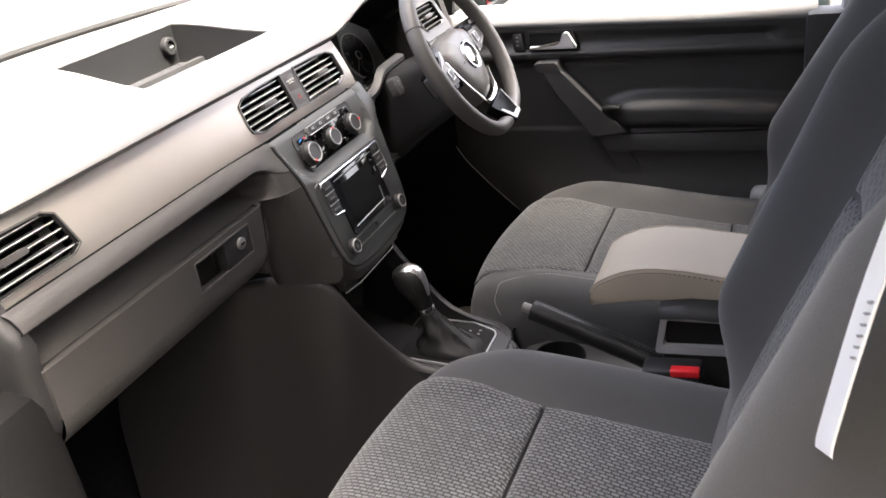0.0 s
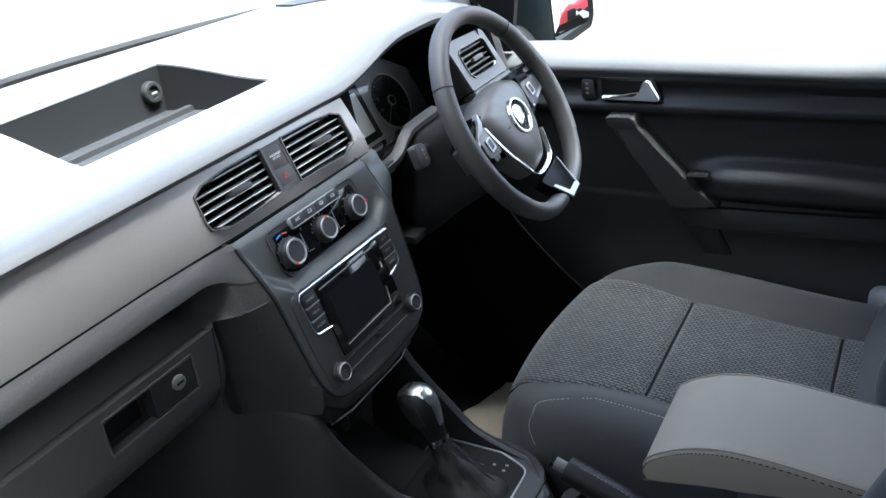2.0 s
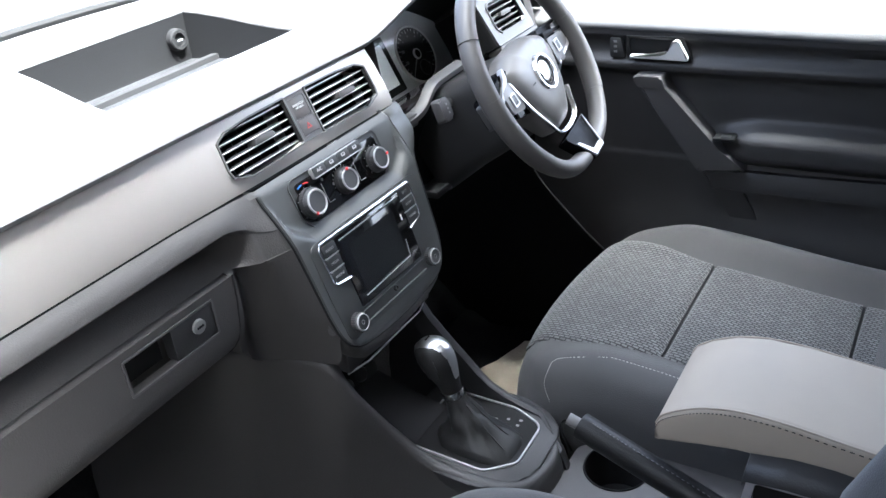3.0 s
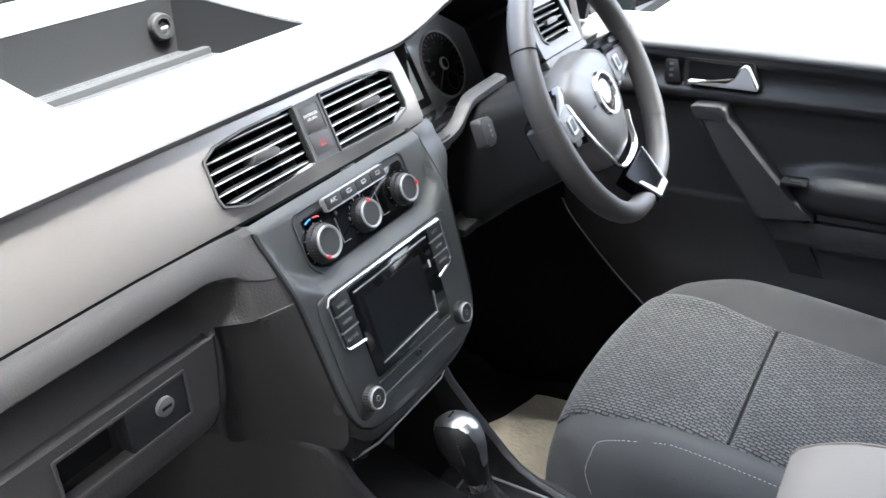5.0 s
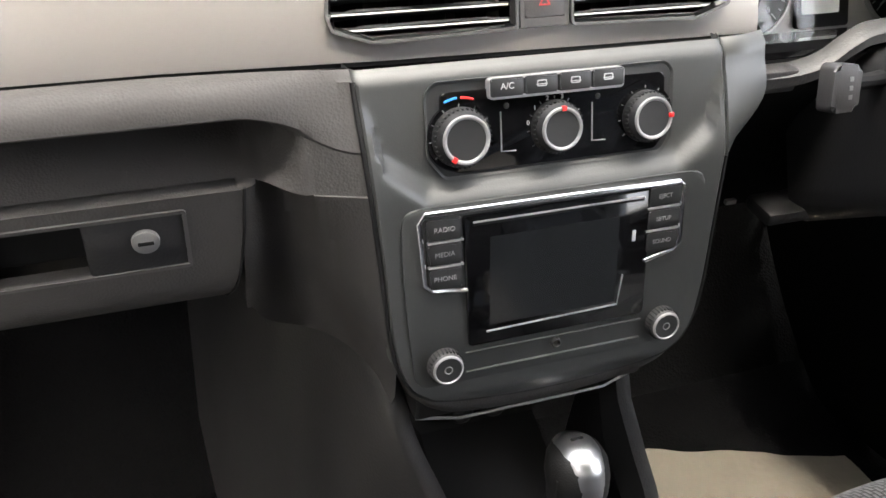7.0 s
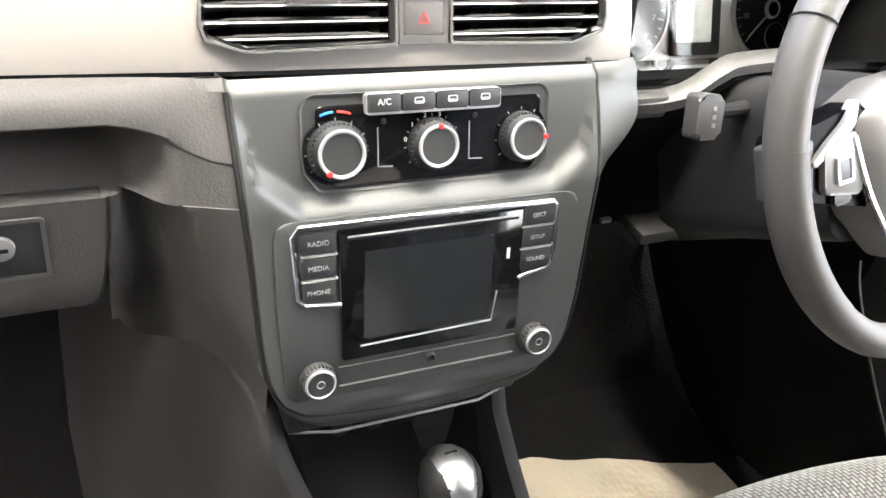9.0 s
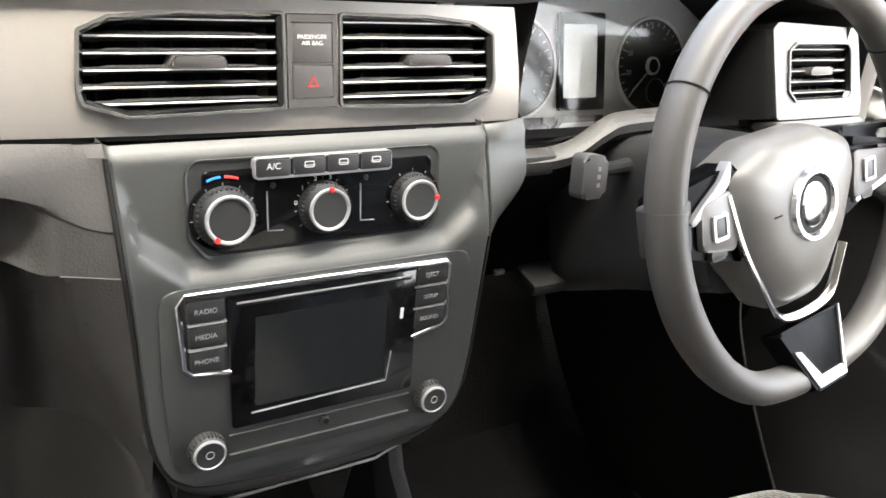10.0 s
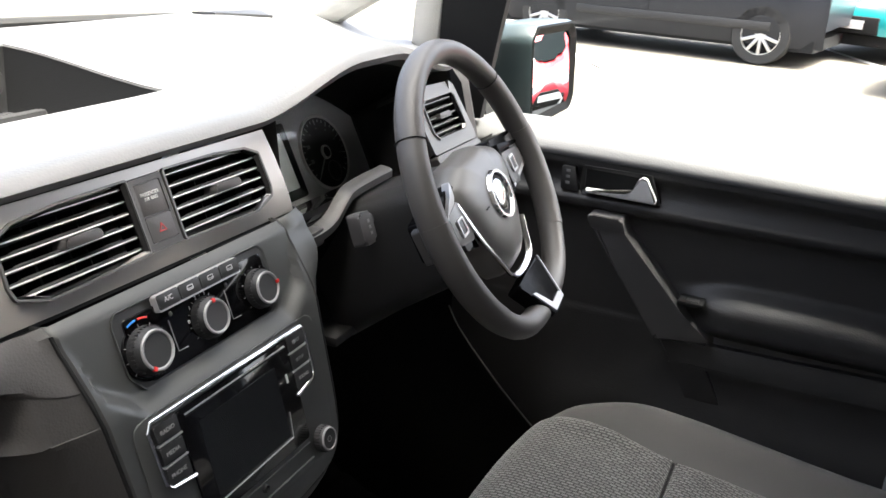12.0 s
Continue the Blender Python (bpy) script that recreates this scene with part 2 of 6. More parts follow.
def prism(pts, z0, z1, bevel=0.0, seg=2):
    bm = bmesh.new()
    lo = [bm.verts.new((x, y, z0)) for x, y in pts]
    hi = [bm.verts.new((x, y, z1)) for x, y in pts]
    n = len(pts)
    bm.faces.new(lo[::-1])
    top = bm.faces.new(hi)
    for i in range(n):
        bm.faces.new((lo[i], lo[(i + 1) % n], hi[(i + 1) % n], hi[i]))
    if bevel:
        bmesh.ops.bevel(bm, geom=list(top.edges), offset=bevel, segments=seg, profile=0.5, affect="EDGES")
    return bm


def plate(outer, holes, z0, z1):
    """A plate with holes through it."""
    bm = bmesh.new()
    loops = []
    for loop in (outer, *holes):
        lo = [bm.verts.new((x, y, z0)) for x, y in loop]
        hi = [bm.verts.new((x, y, z1)) for x, y in loop]
        n = len(loop)
        for i in range(n):
            bm.faces.new((lo[i], lo[(i + 1) % n], hi[(i + 1) % n], hi[i]))
        loops.append(hi)
    edges = [bm.edges.get((v[i], v[(i + 1) % len(v)])) for v in loops for i in range(len(v))]
    bmesh.ops.triangle_fill(bm, use_beauty=True, use_dissolve=False, edges=edges)
    return bm


def ring(outer, inner, z0, z1, slope=0.0):
    """A frame between two loops with the same number of points."""
    bm = bmesh.new()
    n = len(outer)
    a = [bm.verts.new((x, y, z0)) for x, y in outer]
    b = [bm.verts.new((x, y, z1)) for x, y in outer]
    c = [bm.verts.new((x, y, z1 + slope)) for x, y in inner]
    d = [bm.verts.new((x, y, z0)) for x, y in inner]
    for i in range(n):
        j = (i + 1) % n
        for p, q in ((a, b), (b, c), (c, d)):
            bm.faces.new((p[i], p[j], q[j], q[i]))
    return bm


def inset_loop(pts, d):
    """A loop moved inwards by d (for roughly convex loops)."""
    n = len(pts)
    area = sum(pts[i][0] * pts[(i + 1) % n][1] - pts[(i + 1) % n][0] * pts[i][1] for i in range(n))
    s = 1 if area > 0 else -1
    out = []
    for i in range(n):
        p, a, b = Vector(pts[i]), Vector(pts[i - 1]), Vector(pts[(i + 1) % n])
        e1, e2 = (p - a), (b - p)
        n1 = Vector((-e1.y, e1.x)).normalized() if e1.length > 1e-9 else Vector((0, 0))
        n2 = Vector((-e2.y, e2.x)).normalized() if e2.length > 1e-9 else Vector((0, 0))
        v = (n1 + n2)
        v = v.normalized() if v.length > 1e-6 else n1
        k = max(0.35, v.dot(n1) if n1.length else 1)
        out.append(tuple(p + v * (s * d / k)))
    return out


def lathe(profile, seg=32):
    """Turned about the local z axis; profile as (radius, height)."""
    bm = bmesh.new()
    rows = []
    for r, h in profile:
        if r < 1e-6:
            rows.append([bm.verts.new((0, 0, h))])
        else:
            rows.append([bm.verts.new((r * math.cos(2 * math.pi * k / seg), r * math.sin(2 * math.pi * k / seg), h))
                         for k in range(seg)])
    for a, b in zip(rows, rows[1:]):
        for k in range(seg):
            j = (k + 1) % seg
            if len(a) == 1 and len(b) > 1:
                bm.faces.new((a[0], b[k], b[j]))
            elif len(b) == 1 and len(a) > 1:
                bm.faces.new((a[k], a[j], b[0]))
            elif len(a) > 1:
                bm.faces.new((a[k], a[j], b[j], b[k]))
    return bm


def loft(rows, closed=False, caps=False):
    bm = bmesh.new()
    vs = [[bm.verts.new(p) for p in row] for row in rows]
    n = len(rows[0])
    for a, b in zip(vs, vs[1:]):
        for i in range(n if closed else n - 1):
            j = (i + 1) % n
            bm.faces.new((a[i], a[j], b[j], b[i]))
    if caps:
        bm.faces.new(vs[0][::-1])
        bm.faces.new(vs[-1])
    return bm


def tube(points, radius, seg=10, closed=False, flat=1.0, up=None):
    """A tube along points; radius may be a list."""
    pts = [Vector(p) for p in points]
    n = len(pts)
    rows = []
    side = None
    for i in range(n):
        if closed:
            d = (pts[(i + 1) % n] - pts[i - 1]).normalized()
        else:
            d = (pts[min(i + 1, n - 1)] - pts[max(i - 1, 0)]).normalized()
        if up is not None:
            side = d.cross(Vector(up)).normalized()
        elif side is None:
            side = d.orthogonal().normalized()
        else:
            side = (side - d * side.dot(d)).normalized()
        other = d.cross(side).normalized()
        r = radius[i] if isinstance(radius, (list, tuple)) else radius
        rows.append([tuple(pts[i] + side * (r * math.cos(2 * math.pi * k / seg)) +
                           other * (r * flat * math.sin(2 * math.pi * k / seg))) for k in range(seg)])
    if closed:
        rows.append(rows[0])
        bm = loft(rows, closed=True)
        bmesh.ops.remove_doubles(bm, verts=bm.verts, dist=1e-6)
        return bm
    return loft(rows, closed=True, caps=True)


def curve_points(pts, n=16, closed=False):
    """A smooth line through points (Catmull-Rom)."""
    p = [Vector(q) for q in pts]
    m = len(p)
    out = []
    for i in range(m if closed else m - 1):
        a, b, c, d = ((p[(i + k) % m] for k in (-1, 0, 1, 2)) if closed else
                      (p[max(i - 1, 0)], p[i], p[i + 1], p[min(i + 2, m - 1)]))
        for k in range(n):
            t = k / n
            out.append(0.5 * ((2 * b) + (c - a) * t + (2 * a - 5 * b + 4 * c - d) * t * t + (3 * b - a - 3 * c + d) * t ** 3))
    if not closed:
        out.append(p[-1])
    return [tuple(q) for q in out]


def ss(a, b, x):
    t = min(1.0, max(0.0, (x - a) / (b - a)))
    return t * t * (3 - 2 * t)


def span(a, b, n):
    return [a + (b - a) * i / (n - 1) for i in range(n)]


def field(xs, ys, height, base=None):
    """A height field over a grid, with side walls down to base where it is given."""
    rows = [[(x, y, height(x, y)) for x in xs] for y in ys]
    bm = loft(rows)
    if base is not None:
        bm.verts.ensure_lookup_table()
        edge = [e for e in bm.edges if len(e.link_faces) == 1]
        ext = bmesh.ops.extrude_edge_only(bm, edges=edge)
        for v in [g for g in ext["geom"] if isinstance(g, bmesh.types.BMVert)]:
            v.co.z = base
    return bm


def lettering(name, text, size, m, mat, parent):
    cu = bpy.data.curves.new("letters", "FONT")
    cu.body, cu.size, cu.align_x, cu.align_y, cu.extrude = text, size, "CENTER", "CENTER", 0.0002
    tmp = new("letters", cu)
    me = bpy.data.meshes.new_from_object(tmp)
    bpy.data.objects.remove(tmp)
    bpy.data.curves.remove(cu)
    me.transform(m)
    me.materials.clear()
    me.materials.append(mat)
    ob = new(name, me)
    ob.parent = parent
    return ob


def at(u, v, w=0.0):
    return Matrix.Translation((u, v, w))


# ---- the van's shell ----
TF = plane_frame((0, 0.043, 0.773), 21)       # grey trim band
CF = plane_frame((0, 0.0094, 0.7166), 20)     # heater panel
RF = plane_frame((0, -0.0165, 0.678), 14.5)      # radio
GF = plane_frame((0.350, 0.190, 0.739), 25)     # instruments
WF = plane_frame((0.349, -0.084, 0.7498), 27.5, yaw=3.4)  # steering column
WHEEL = WF @ Matrix.Rotation(radians(6.5), 4, "Z")  # wheel turned a little to the left


def screen_base(x):
    return 0.61 - 0.5 * x * x


def pad_height(x, y):
    z = 0.849 + 0.032 * ss(0.15, 0.38, y) - 0.016 * ss(0.42, 0.6, y)
    hood = 0.034 * ss(0.14, 0.33, x) * (1 - ss(0.40, 0.57, x)) * (1 + 0.25 * ss(0.06, 0.16, y)) * (1 - ss(0.16, 0.46, y))
    return z + hood


def tray_shift(x, y):
    """The tray narrows towards the windscreen."""
    g = min(1.0, max(0.0, (y - 0.18) / 0.18)) if y < 0.36 else max(0.0, 1 - (y - 0.36) / 0.12)
    ax = abs(x)
    fade = ax / 0.157 if ax < 0.157 else max(0.0, 1 - (ax - 0.157) / 0.2)
    return x + (0.018 if x < 0 else -0.029) * g * fade


def fascia(x, z):
    yc = 0.0094 + (z - 0.7166) * 0.364
    yp = -0.0165 + (z - 0.678) * 0.2586 if z < 0.691 else yc - 0.0132 * (1 - ss(0.691, 0.757, z))
    ax = abs(x)
    zf = 0.6905 + 0.020 * min(1, max(0, (ax - 0.090) / 0.026)) + 0.032 * ss(0.114, 0.126, ax)
    k = ss(-0.004, 0.009, zf - z)
    y = yc + (yp - yc) * k
    y += (0.0305 - y) * ss(0.749, 0.757, z) ** 2
    return y + 0.006 * ss(0.556, 0.534, z) ** 2


STACK_EDGE = ((0.5343, 0.012), (0.5350, 0.030), (0.5372, 0.052), (0.5415, 0.076), (0.547, 0.091), (0.556, 0.104), (0.566, 0.1105), (0.576, 0.1142),
              (0.60, 0.118), (0.65, 0.1215), (0.70, 0.1255), (0.757, 0.128))


def half(z):
    """Half the width of the centre stack: near straight flanks and a broad rounded foot."""
    for (z0, w0), (z1, w1) in zip(STACK_EDGE, STACK_EDGE[1:]):
        if z <= z1:
            return w0 + (w1 - w0) * max(0.0, (z - z0) / (z1 - z0))
    return STACK_EDGE[-1][1]


def build_dashboard():
    d = thing("dashboard", "dark grey plastic van dashboard with a grey metallic trim band", "dashboard", (0, 0.2, 0.55))
    # soft upper pad with an open tray
    xs = sorted(set([round(v, 4) for v in span(-0.72, 0.72, 73)] + [-0.168, 0.155]))

    def row(x):
        lip = 0.058 + 0.02 * ss(0.5, 0.72, abs(x))
        z0 = pad_height(x, 0.06) - 0.852
        pts = [(x, lip + 0.03, 0.832 + z0 * 0.85), (x, lip + 0.004, 0.837 + z0 * 0.95), (x, lip, 0.843 + z0), (x, lip + 0.006, 0.8495 + z0)]
        yb = screen_base(x)
        for y in [0.07, 0.082, 0.1, 0.125, 0.15] + span(0.18, 0.36, 8) + [0.36 + (yb - 0.36) * k / 8 for k in range(1, 9)]:
            pts.append((tray_shift(x, y), y, pad_height(x, y)))
        back = 0.12 * ss(0.575, 0.69, x)
        return [(px, py + back * (yb - py) / (yb - 0.058), pz) for px, py, pz in pts]

    bm = loft([row(x) for x in xs])
    kill = []
    for f in bm.faces:
        c = f.calc_center_median()
        if 0.18 < c.y < 0.36 and tray_shift(-0.168, c.y) < c.x < tray_shift(0.155, c.y):
            kill.append(f)
    bmesh.ops.delete(bm, geom=kill, context="FACES")
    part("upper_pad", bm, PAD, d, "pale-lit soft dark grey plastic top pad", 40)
    # tray: sloping walls and a ribbed floor
    def top(x, y):
        return (x, y, pad_height(x, y) - 0.0005)
    near, far = span(-0.168, 0.155, 9), span(-0.150, 0.126, 9)
    loop = [(x, 0.18) for x in near] + [(tray_shift(0.155, y), y) for y in span(0.18, 0.36, 8)[1:]] + \
           [(x, 0.36) for x in far[::-1][1:]] + [(tray_shift(-0.168, y), y) for y in span(0.36, 0.18, 8)[1:-1]]
    low = [(x * 0.94, 0.27 + (y - 0.27) * 0.95) for x, y in loop]
    bm = loft([[top(*p) for p in loop], [(p[0] * 0.997, p[1], pad_height(*p) - 0.004) for p in loop], [(x, y, 0.822) for x, y in low], [(x * 0.985, 0.27 + (y - 0.27) * 0.98, 0.8155) for x, y in low]], closed=True)
    part("storage_tray", bm, TRAYBLACK, d, "black open storage tray", 50)
    part("tray_mat", prism([(-0.158, 0.186), (0.146, 0.186), (0.118, 0.3545), (-0.141, 0.3545)], 0.810, 0.8155), RIBBED, d, "fine-ribbed grey rubber mat")
    part("tray_ridge", prism(rounded([(-0.148, 0.306), (0.126, 0.306), (0.125, 0.318), (-0.147, 0.318)], 0.003), 0.8155, 0.8225, 0.0025), DARK, d, "raised ridge across the tray")
    # the tray's thin raised surround on the pad
    a = [(x * 1.05, 0.27 + (y - 0.27) * 1.08) for x, y in loop]
    bm = loft([[(x, y, pad_height(x, y) + 0.0004) for x, y in a], [(x * 1.005, 0.27 + (y - 0.27) * 1.01, pad_height(x, y) + 0.0022) for x, y in loop],
               [(x, y, pad_height(x, y) - 0.003) for x, y in loop]], closed=True)
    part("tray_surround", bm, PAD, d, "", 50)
    sm = plane_frame((0.098, 0.353, 0.8485), 4)
    so = part("socket", moved(lathe([(0, 0.002), (0.009, 0.002), (0.0095, 0.006), (0.014, 0.006), (0.0155, 0.004), (0.016, -0.004)], 24), sm), MATTE, d,
              "round black power socket")
    part("socket_print", moved(box(-0.005, 0.005, 0.0, 0.0025, 0.0062, 0.0066), sm @ at(0, -0.002)), FAINT, so)
    part("tray_notch", moved(box(-0.006, 0.006, -0.001, 0.001, 0, 0.001), Matrix.Translation((-0.06, 0.375, pad_height(-0.06, 0.375) + 0.002))), MATTE, d)
    # speaker grilles by the pillars
    for s in (-1, 1):
        pts = [(s * 0.5, 0.44), (s * 0.6, 0.40), (s * 0.56, 0.345), (s * 0.47, 0.375)]
        g = bmesh.new()
        lo = [g.verts.new((x, y, pad_height(x, y) + 0.0035)) for x, y in pts]
        hi = [g.verts.new((x, y, pad_height(x, y) - 0.01)) for x, y in pts]
        g.faces.new(lo)
        for i in range(4):
            g.faces.new((lo[i], lo[(i + 1) % 4], hi[(i + 1) % 4], hi[i]))
        part("speaker_grille", g, DARK, d, "dark speaker grille")
    # grey trim band with openings for the vents
    outer = [(-0.630, -0.0125), (-0.24, -0.0130), (-0.10, -0.0162), (0.166, -0.0187), (0.156, 0.0620), (-0.630, 0.0655)]
    holes = [CENTRE_VENT, [(-u, v) for u, v in CENTRE_VENT][::-1], SIDE_VENT, rect(0, 0.0255, 0.034, 0.058)]
    bm = plate(outer, holes, -0.06, 0.0)
    for v in span(-0.012, 0.060, 13):
        bmesh.ops.bisect_plane(bm, geom=bm.verts[:] + bm.edges[:] + bm.faces[:], plane_co=(0, v, 0), plane_no=(0, 1, 0), dist=1e-5)
    for q in bm.verts:
        if q.co.z > -0.01:
            q.co.z -= 2.6 * max(0, 0.022 - q.co.y) ** 2 + 1.3 * max(0, q.co.y - 0.03) ** 2
    part("trim_band", moved(bm, TF), TRIM, d, "satin grey metallic trim band", 24)
    # seam strip under the band
    part("trim_seam", moved(prism([(-0.630, -0.0152), (-0.24, -0.0157), (-0.10, -0.0189), (0.166, -0.0214), (0.166, -0.0185), (-0.10, -0.0160), (-0.24, -0.0128), (-0.630, -0.0123)], -0.03, -0.0050), TF), MATTE, d)
    # passenger-side lower panel: padded roll, recess, glovebox zone, cheek beside the stack
    def prof(x):
        r = ss(-0.198, -0.160, x)                    # 0: full recess under the roll, 1: none
        c = ss(-0.187, -0.138, x)
        lift = 0.0035 * (1 - ss(-0.26, -0.11, x))
        fold = 0.7405 - 0.024 * ss(-0.200, -0.126, x)
        line = []
        for y, k in ((0.0360, -0.02), (0.0305, 0.0), (0.024, 0.12), (0.0185, 0.38), (0.0150, 0.65), (0.0135, 0.90), (0.0155, 1.0)):
            z = 0.7567 + lift * (1 - k) + (fold - 0.7567) * k
            line.append((y * (1 - c) + (fascia(0.127, min(z, 0.7567)) + 0.003) * c, z))
        face = line[-1][0]
        deep = 0.050 * (1 - r)
        for d, z in ((0.12, fold - 0.0015), (0.6, fold - 0.004), (1.0, fold - 0.010), (0.98, 0.7165), (0.80, 0.7085), (0.45, 0.7005 - 0.002 * r), (0.16, 0.6968 - 0.004 * r)):
            z = min(z, fold - 0.001)
            meet = 0.001 + (fascia(0.127, 0.6925) + 0.002) * max(0.0, (x + 0.1587) / 0.0297)
            line.append((face + deep * d + 0.0008 + (meet - face) * r * (fold - z) / (fold - 0.6925), z))
        lows = ((0.0165, 0.6935), (0.0165, 0.692), (0.0165, 0.66), (0.019, 0.63), (0.030, 0.605), (0.060, 0.594), (0.10, 0.59), (0.16, 0.588), (0.22, 0.588))
        cheek = ((None, 0.6925), (None, 0.689), (None, 0.66), (None, 0.63), (None, 0.605), (None, 0.575), (-0.038, 0.545), (-0.030, 0.530), (0.02, 0.522))
        for (y, z), (y2, z2) in zip(lows, cheek):
            if y2 is None:
                y2 = fascia(0.127, max(z2, 0.558)) + 0.003
            if x < -0.201:
                line.append((y + 0.03, z))
                continue
            xc = -0.160 + 0.18 * max(0.0, 0.70 - z2)
            k = min(1.0, max(0.0, (x + 0.197) / (xc + 0.197)))
            y = min(y, 0.030)
            yy = y + (0.001 - y) * k ** 5 + 0.020 * math.sin(math.pi * k ** 1.5) if x < xc else 0.001 + (y2 - 0.001) * (x - xc) / (-0.129 - xc)
            line.append((yy, z + (z2 - z) * k ** 0.7))
        return [(x + (0.1278 - half(max(0.574, z))) * ss(-0.165, -0.129, x), y, z) for y, z in line]
    xs = [-0.598, -0.596, -0.59] + span(-0.575, -0.215, 14) + [-0.205, -0.2012, -0.2008, -0.197] + span(-0.193, -0.129, 40)
    part("lower_panel", loft([prof(x) for x in xs]), LOWER, d, "grained black lower dash panel", 28)
    # glovebox lid with its gap, latch recess and lock
    lid = rounded([(-0.592, -0.062), (-0.2042, -0.062), (-0.2005, -0.03), (-0.1985, 0.0), (-0.592, 0.0)], 0.003)
    gm = plane_frame((0, 0.0166, 0.694), -2)
    hole = rounded([(-0.352, -0.052), (-0.232, -0.052), (-0.232, -0.0085), (-0.352, -0.0085)], 0.003)
    gl = part("glovebox_lid", moved(plate(lid, [hole], -0.012, 0.0012), gm), LOWER, d, "grained black glovebox lid")
    rows = []
    for v, w, right in ((-0.0615, 0.0012, -0.2042), (-0.070, 0.0005, -0.2060), (-0.079, -0.0022, -0.2085), (-0.088, -0.0075, -0.2115), (-0.096, -0.0155, -0.215), (-0.103, -0.027, -0.219), (-0.108, -0.041, -0.223), (-0.111, -0.060, -0.227), (-0.112, -0.10, -0.23), (-0.112, -0.16, -0.23)):
        rows.append([(-0.592 + (right + 0.592) * u, v, w) for u in span(0, 1, 9)])
    part("lid_underside", moved(loft(rows), gm), LOWER, gl, "rounded lower edge", 60)
    part("lid_gap", moved(tube([(-0.197, 0.001, 0.0012), (-0.199, -0.03, 0.0012), (-0.2035, -0.062, 0.0006), (-0.2072, -0.079, -0.002), (-0.2125, -0.093, -0.012), (-0.220, -0.105, -0.034)], 0.0011, 6), gm), MATTE, gl)
    part("latch_recess", moved(box(-0.352, -0.292, -0.052, -0.0085, -0.03, -0.022), gm), MATTE, gl, "dark latch recess")
    part("latch", moved(prism(rect(-0.262, -0.0302, 0.058, 0.041, 0.003), -0.014, 0.0015, 0.001), gm), DARK, gl, "black latch flap")
    part("latch_frame", moved(ring([(u * 1.0, v) for u, v in hole], inset_loop(hole, 0.0025), 0.0, 0.0028), gm), CHEEK, gl)
    lk = part("lock", moved(lathe([(0, 0.004), (0.0065, 0.004), (0.008, 0.0035), (0.0085, -0.004)], 24), gm @ at(-0.257, -0.0275, 0.001)), LOCK, gl,
              "round metal key lock")
    part("keyhole", moved(box(-0.0045, 0.0045, -0.0012, 0.0012, 0.0035, 0.0046), gm @ at(-0.257, -0.0275, 0.001)), MATTE, lk)
    # centre stack fascia: a soft fold steps out from the heater panel to the radio
    rows = []
    for z in span(0.757, 0.7442, 6) + span(0.742, 0.66, 34) + span(0.65, 0.585, 7) + span(0.58, 0.55, 13) + [0.547, 0.544, 0.5415, 0.5392, 0.5372, 0.536, 0.535, 0.5343]:
        hw = half(z)
        row = [(-hw - 0.010, fascia(-hw, z) + 0.075, z), (-hw - 0.0035, fascia(-hw, z) + 0.012, z), (-hw - 0.0008, fascia(-hw, z) + 0.003, z)]
        row += [(u * hw, fascia(u * hw, z), z) for u in span(-0.985, 0.985, 81)]
        row += [(hw + 0.0008, fascia(hw, z) + 0.003, z), (hw + 0.0035, fascia(hw, z) + 0.012, z), (hw + 0.008, fascia(hw, z) + 0.075, z)]
        rows.append(row)
    rows.append([(x, y + 0.03, 0.5340) for x, y, z in rows[-1]])
    part("stack_fascia", loft(rows), STACK, d, "slate grey centre stack fascia", 40)
    # tapered flank between the stack and the driver's side
    rows = []
    for z in span(0.7568, 0.60, 30):
        w = 0.037 * ss(0.682, 0.728, z) + 0.0015
        x0 = half(z) + 0.0012
        y = fascia(0.127, z) + 0.0015
        rows.append([(x0 - 0.002, y + 0.010, z), (x0, y + 0.002, z), (x0 + 0.0012, y, z), (x0 + w * 0.55, y + 0.002, z), (x0 + w, y + 0.007, z), (x0 + w + 0.003, y + 0.016, z), (x0 + w + 0.001, y + 0.10, z)])
    part("stack_flank", loft(rows), STACK, d, "slate grey flank beside the stack", 50)
    # dark joint round the fascia and the lip below it that arches over the cubby
    def foot(x):
        for (z0, w0), (z1, w1) in zip(STACK_EDGE, STACK_EDGE[1:]):
            if abs(x) <= w1:
                return z0 + (z1 - z0) * max(0.0, (abs(x) - w0) / (w1 - w0))
        return 0.60
    line = [(-half(z) - 0.0012, fascia(-half(z), z) + 0.0022, z) for z in span(0.752, 0.58, 30)]
    line += [(x, fascia(x, foot(x)) + 0.0022, foot(x) - 0.0012) for x in span(-0.113, 0.113, 60)]
    line += [(half(z) + 0.0012, fascia(half(z), z) + 0.0022, z) for z in span(0.58, 0.69, 16)]
    part("stack_joint", tube(line, 0.0016, 6), MATTE, d, "dark joint round the stack")
    rows = []
    for x in span(-0.1165, 0.1165, 61):
        f = foot(x)
        y = fascia(x, max(0.5343, f))
        drop = 1 - 0.45 * ss(0.06, 0.1165, abs(x))
        rows.append([(x, y + 0.012, f + 0.001), (x, y + 0.004, f - 0.002), (x, y + 0.0025, f - 0.006 * drop), (x * 0.995, y + 0.005, f - 0.016 * drop), (x * 0.985, y + 0.012, f - 0.026 * drop), (x * 0.98, y + 0.016, f - 0.0315 * drop), (x * 0.975, y + 0.024, f - 0.033 * drop), (x * 0.97, y + 0.07, f - 0.030 * drop)])
    part("cubby_lip", loft(rows), LOWER, d, "black lip arching over the cubby", 60)
    rows = []
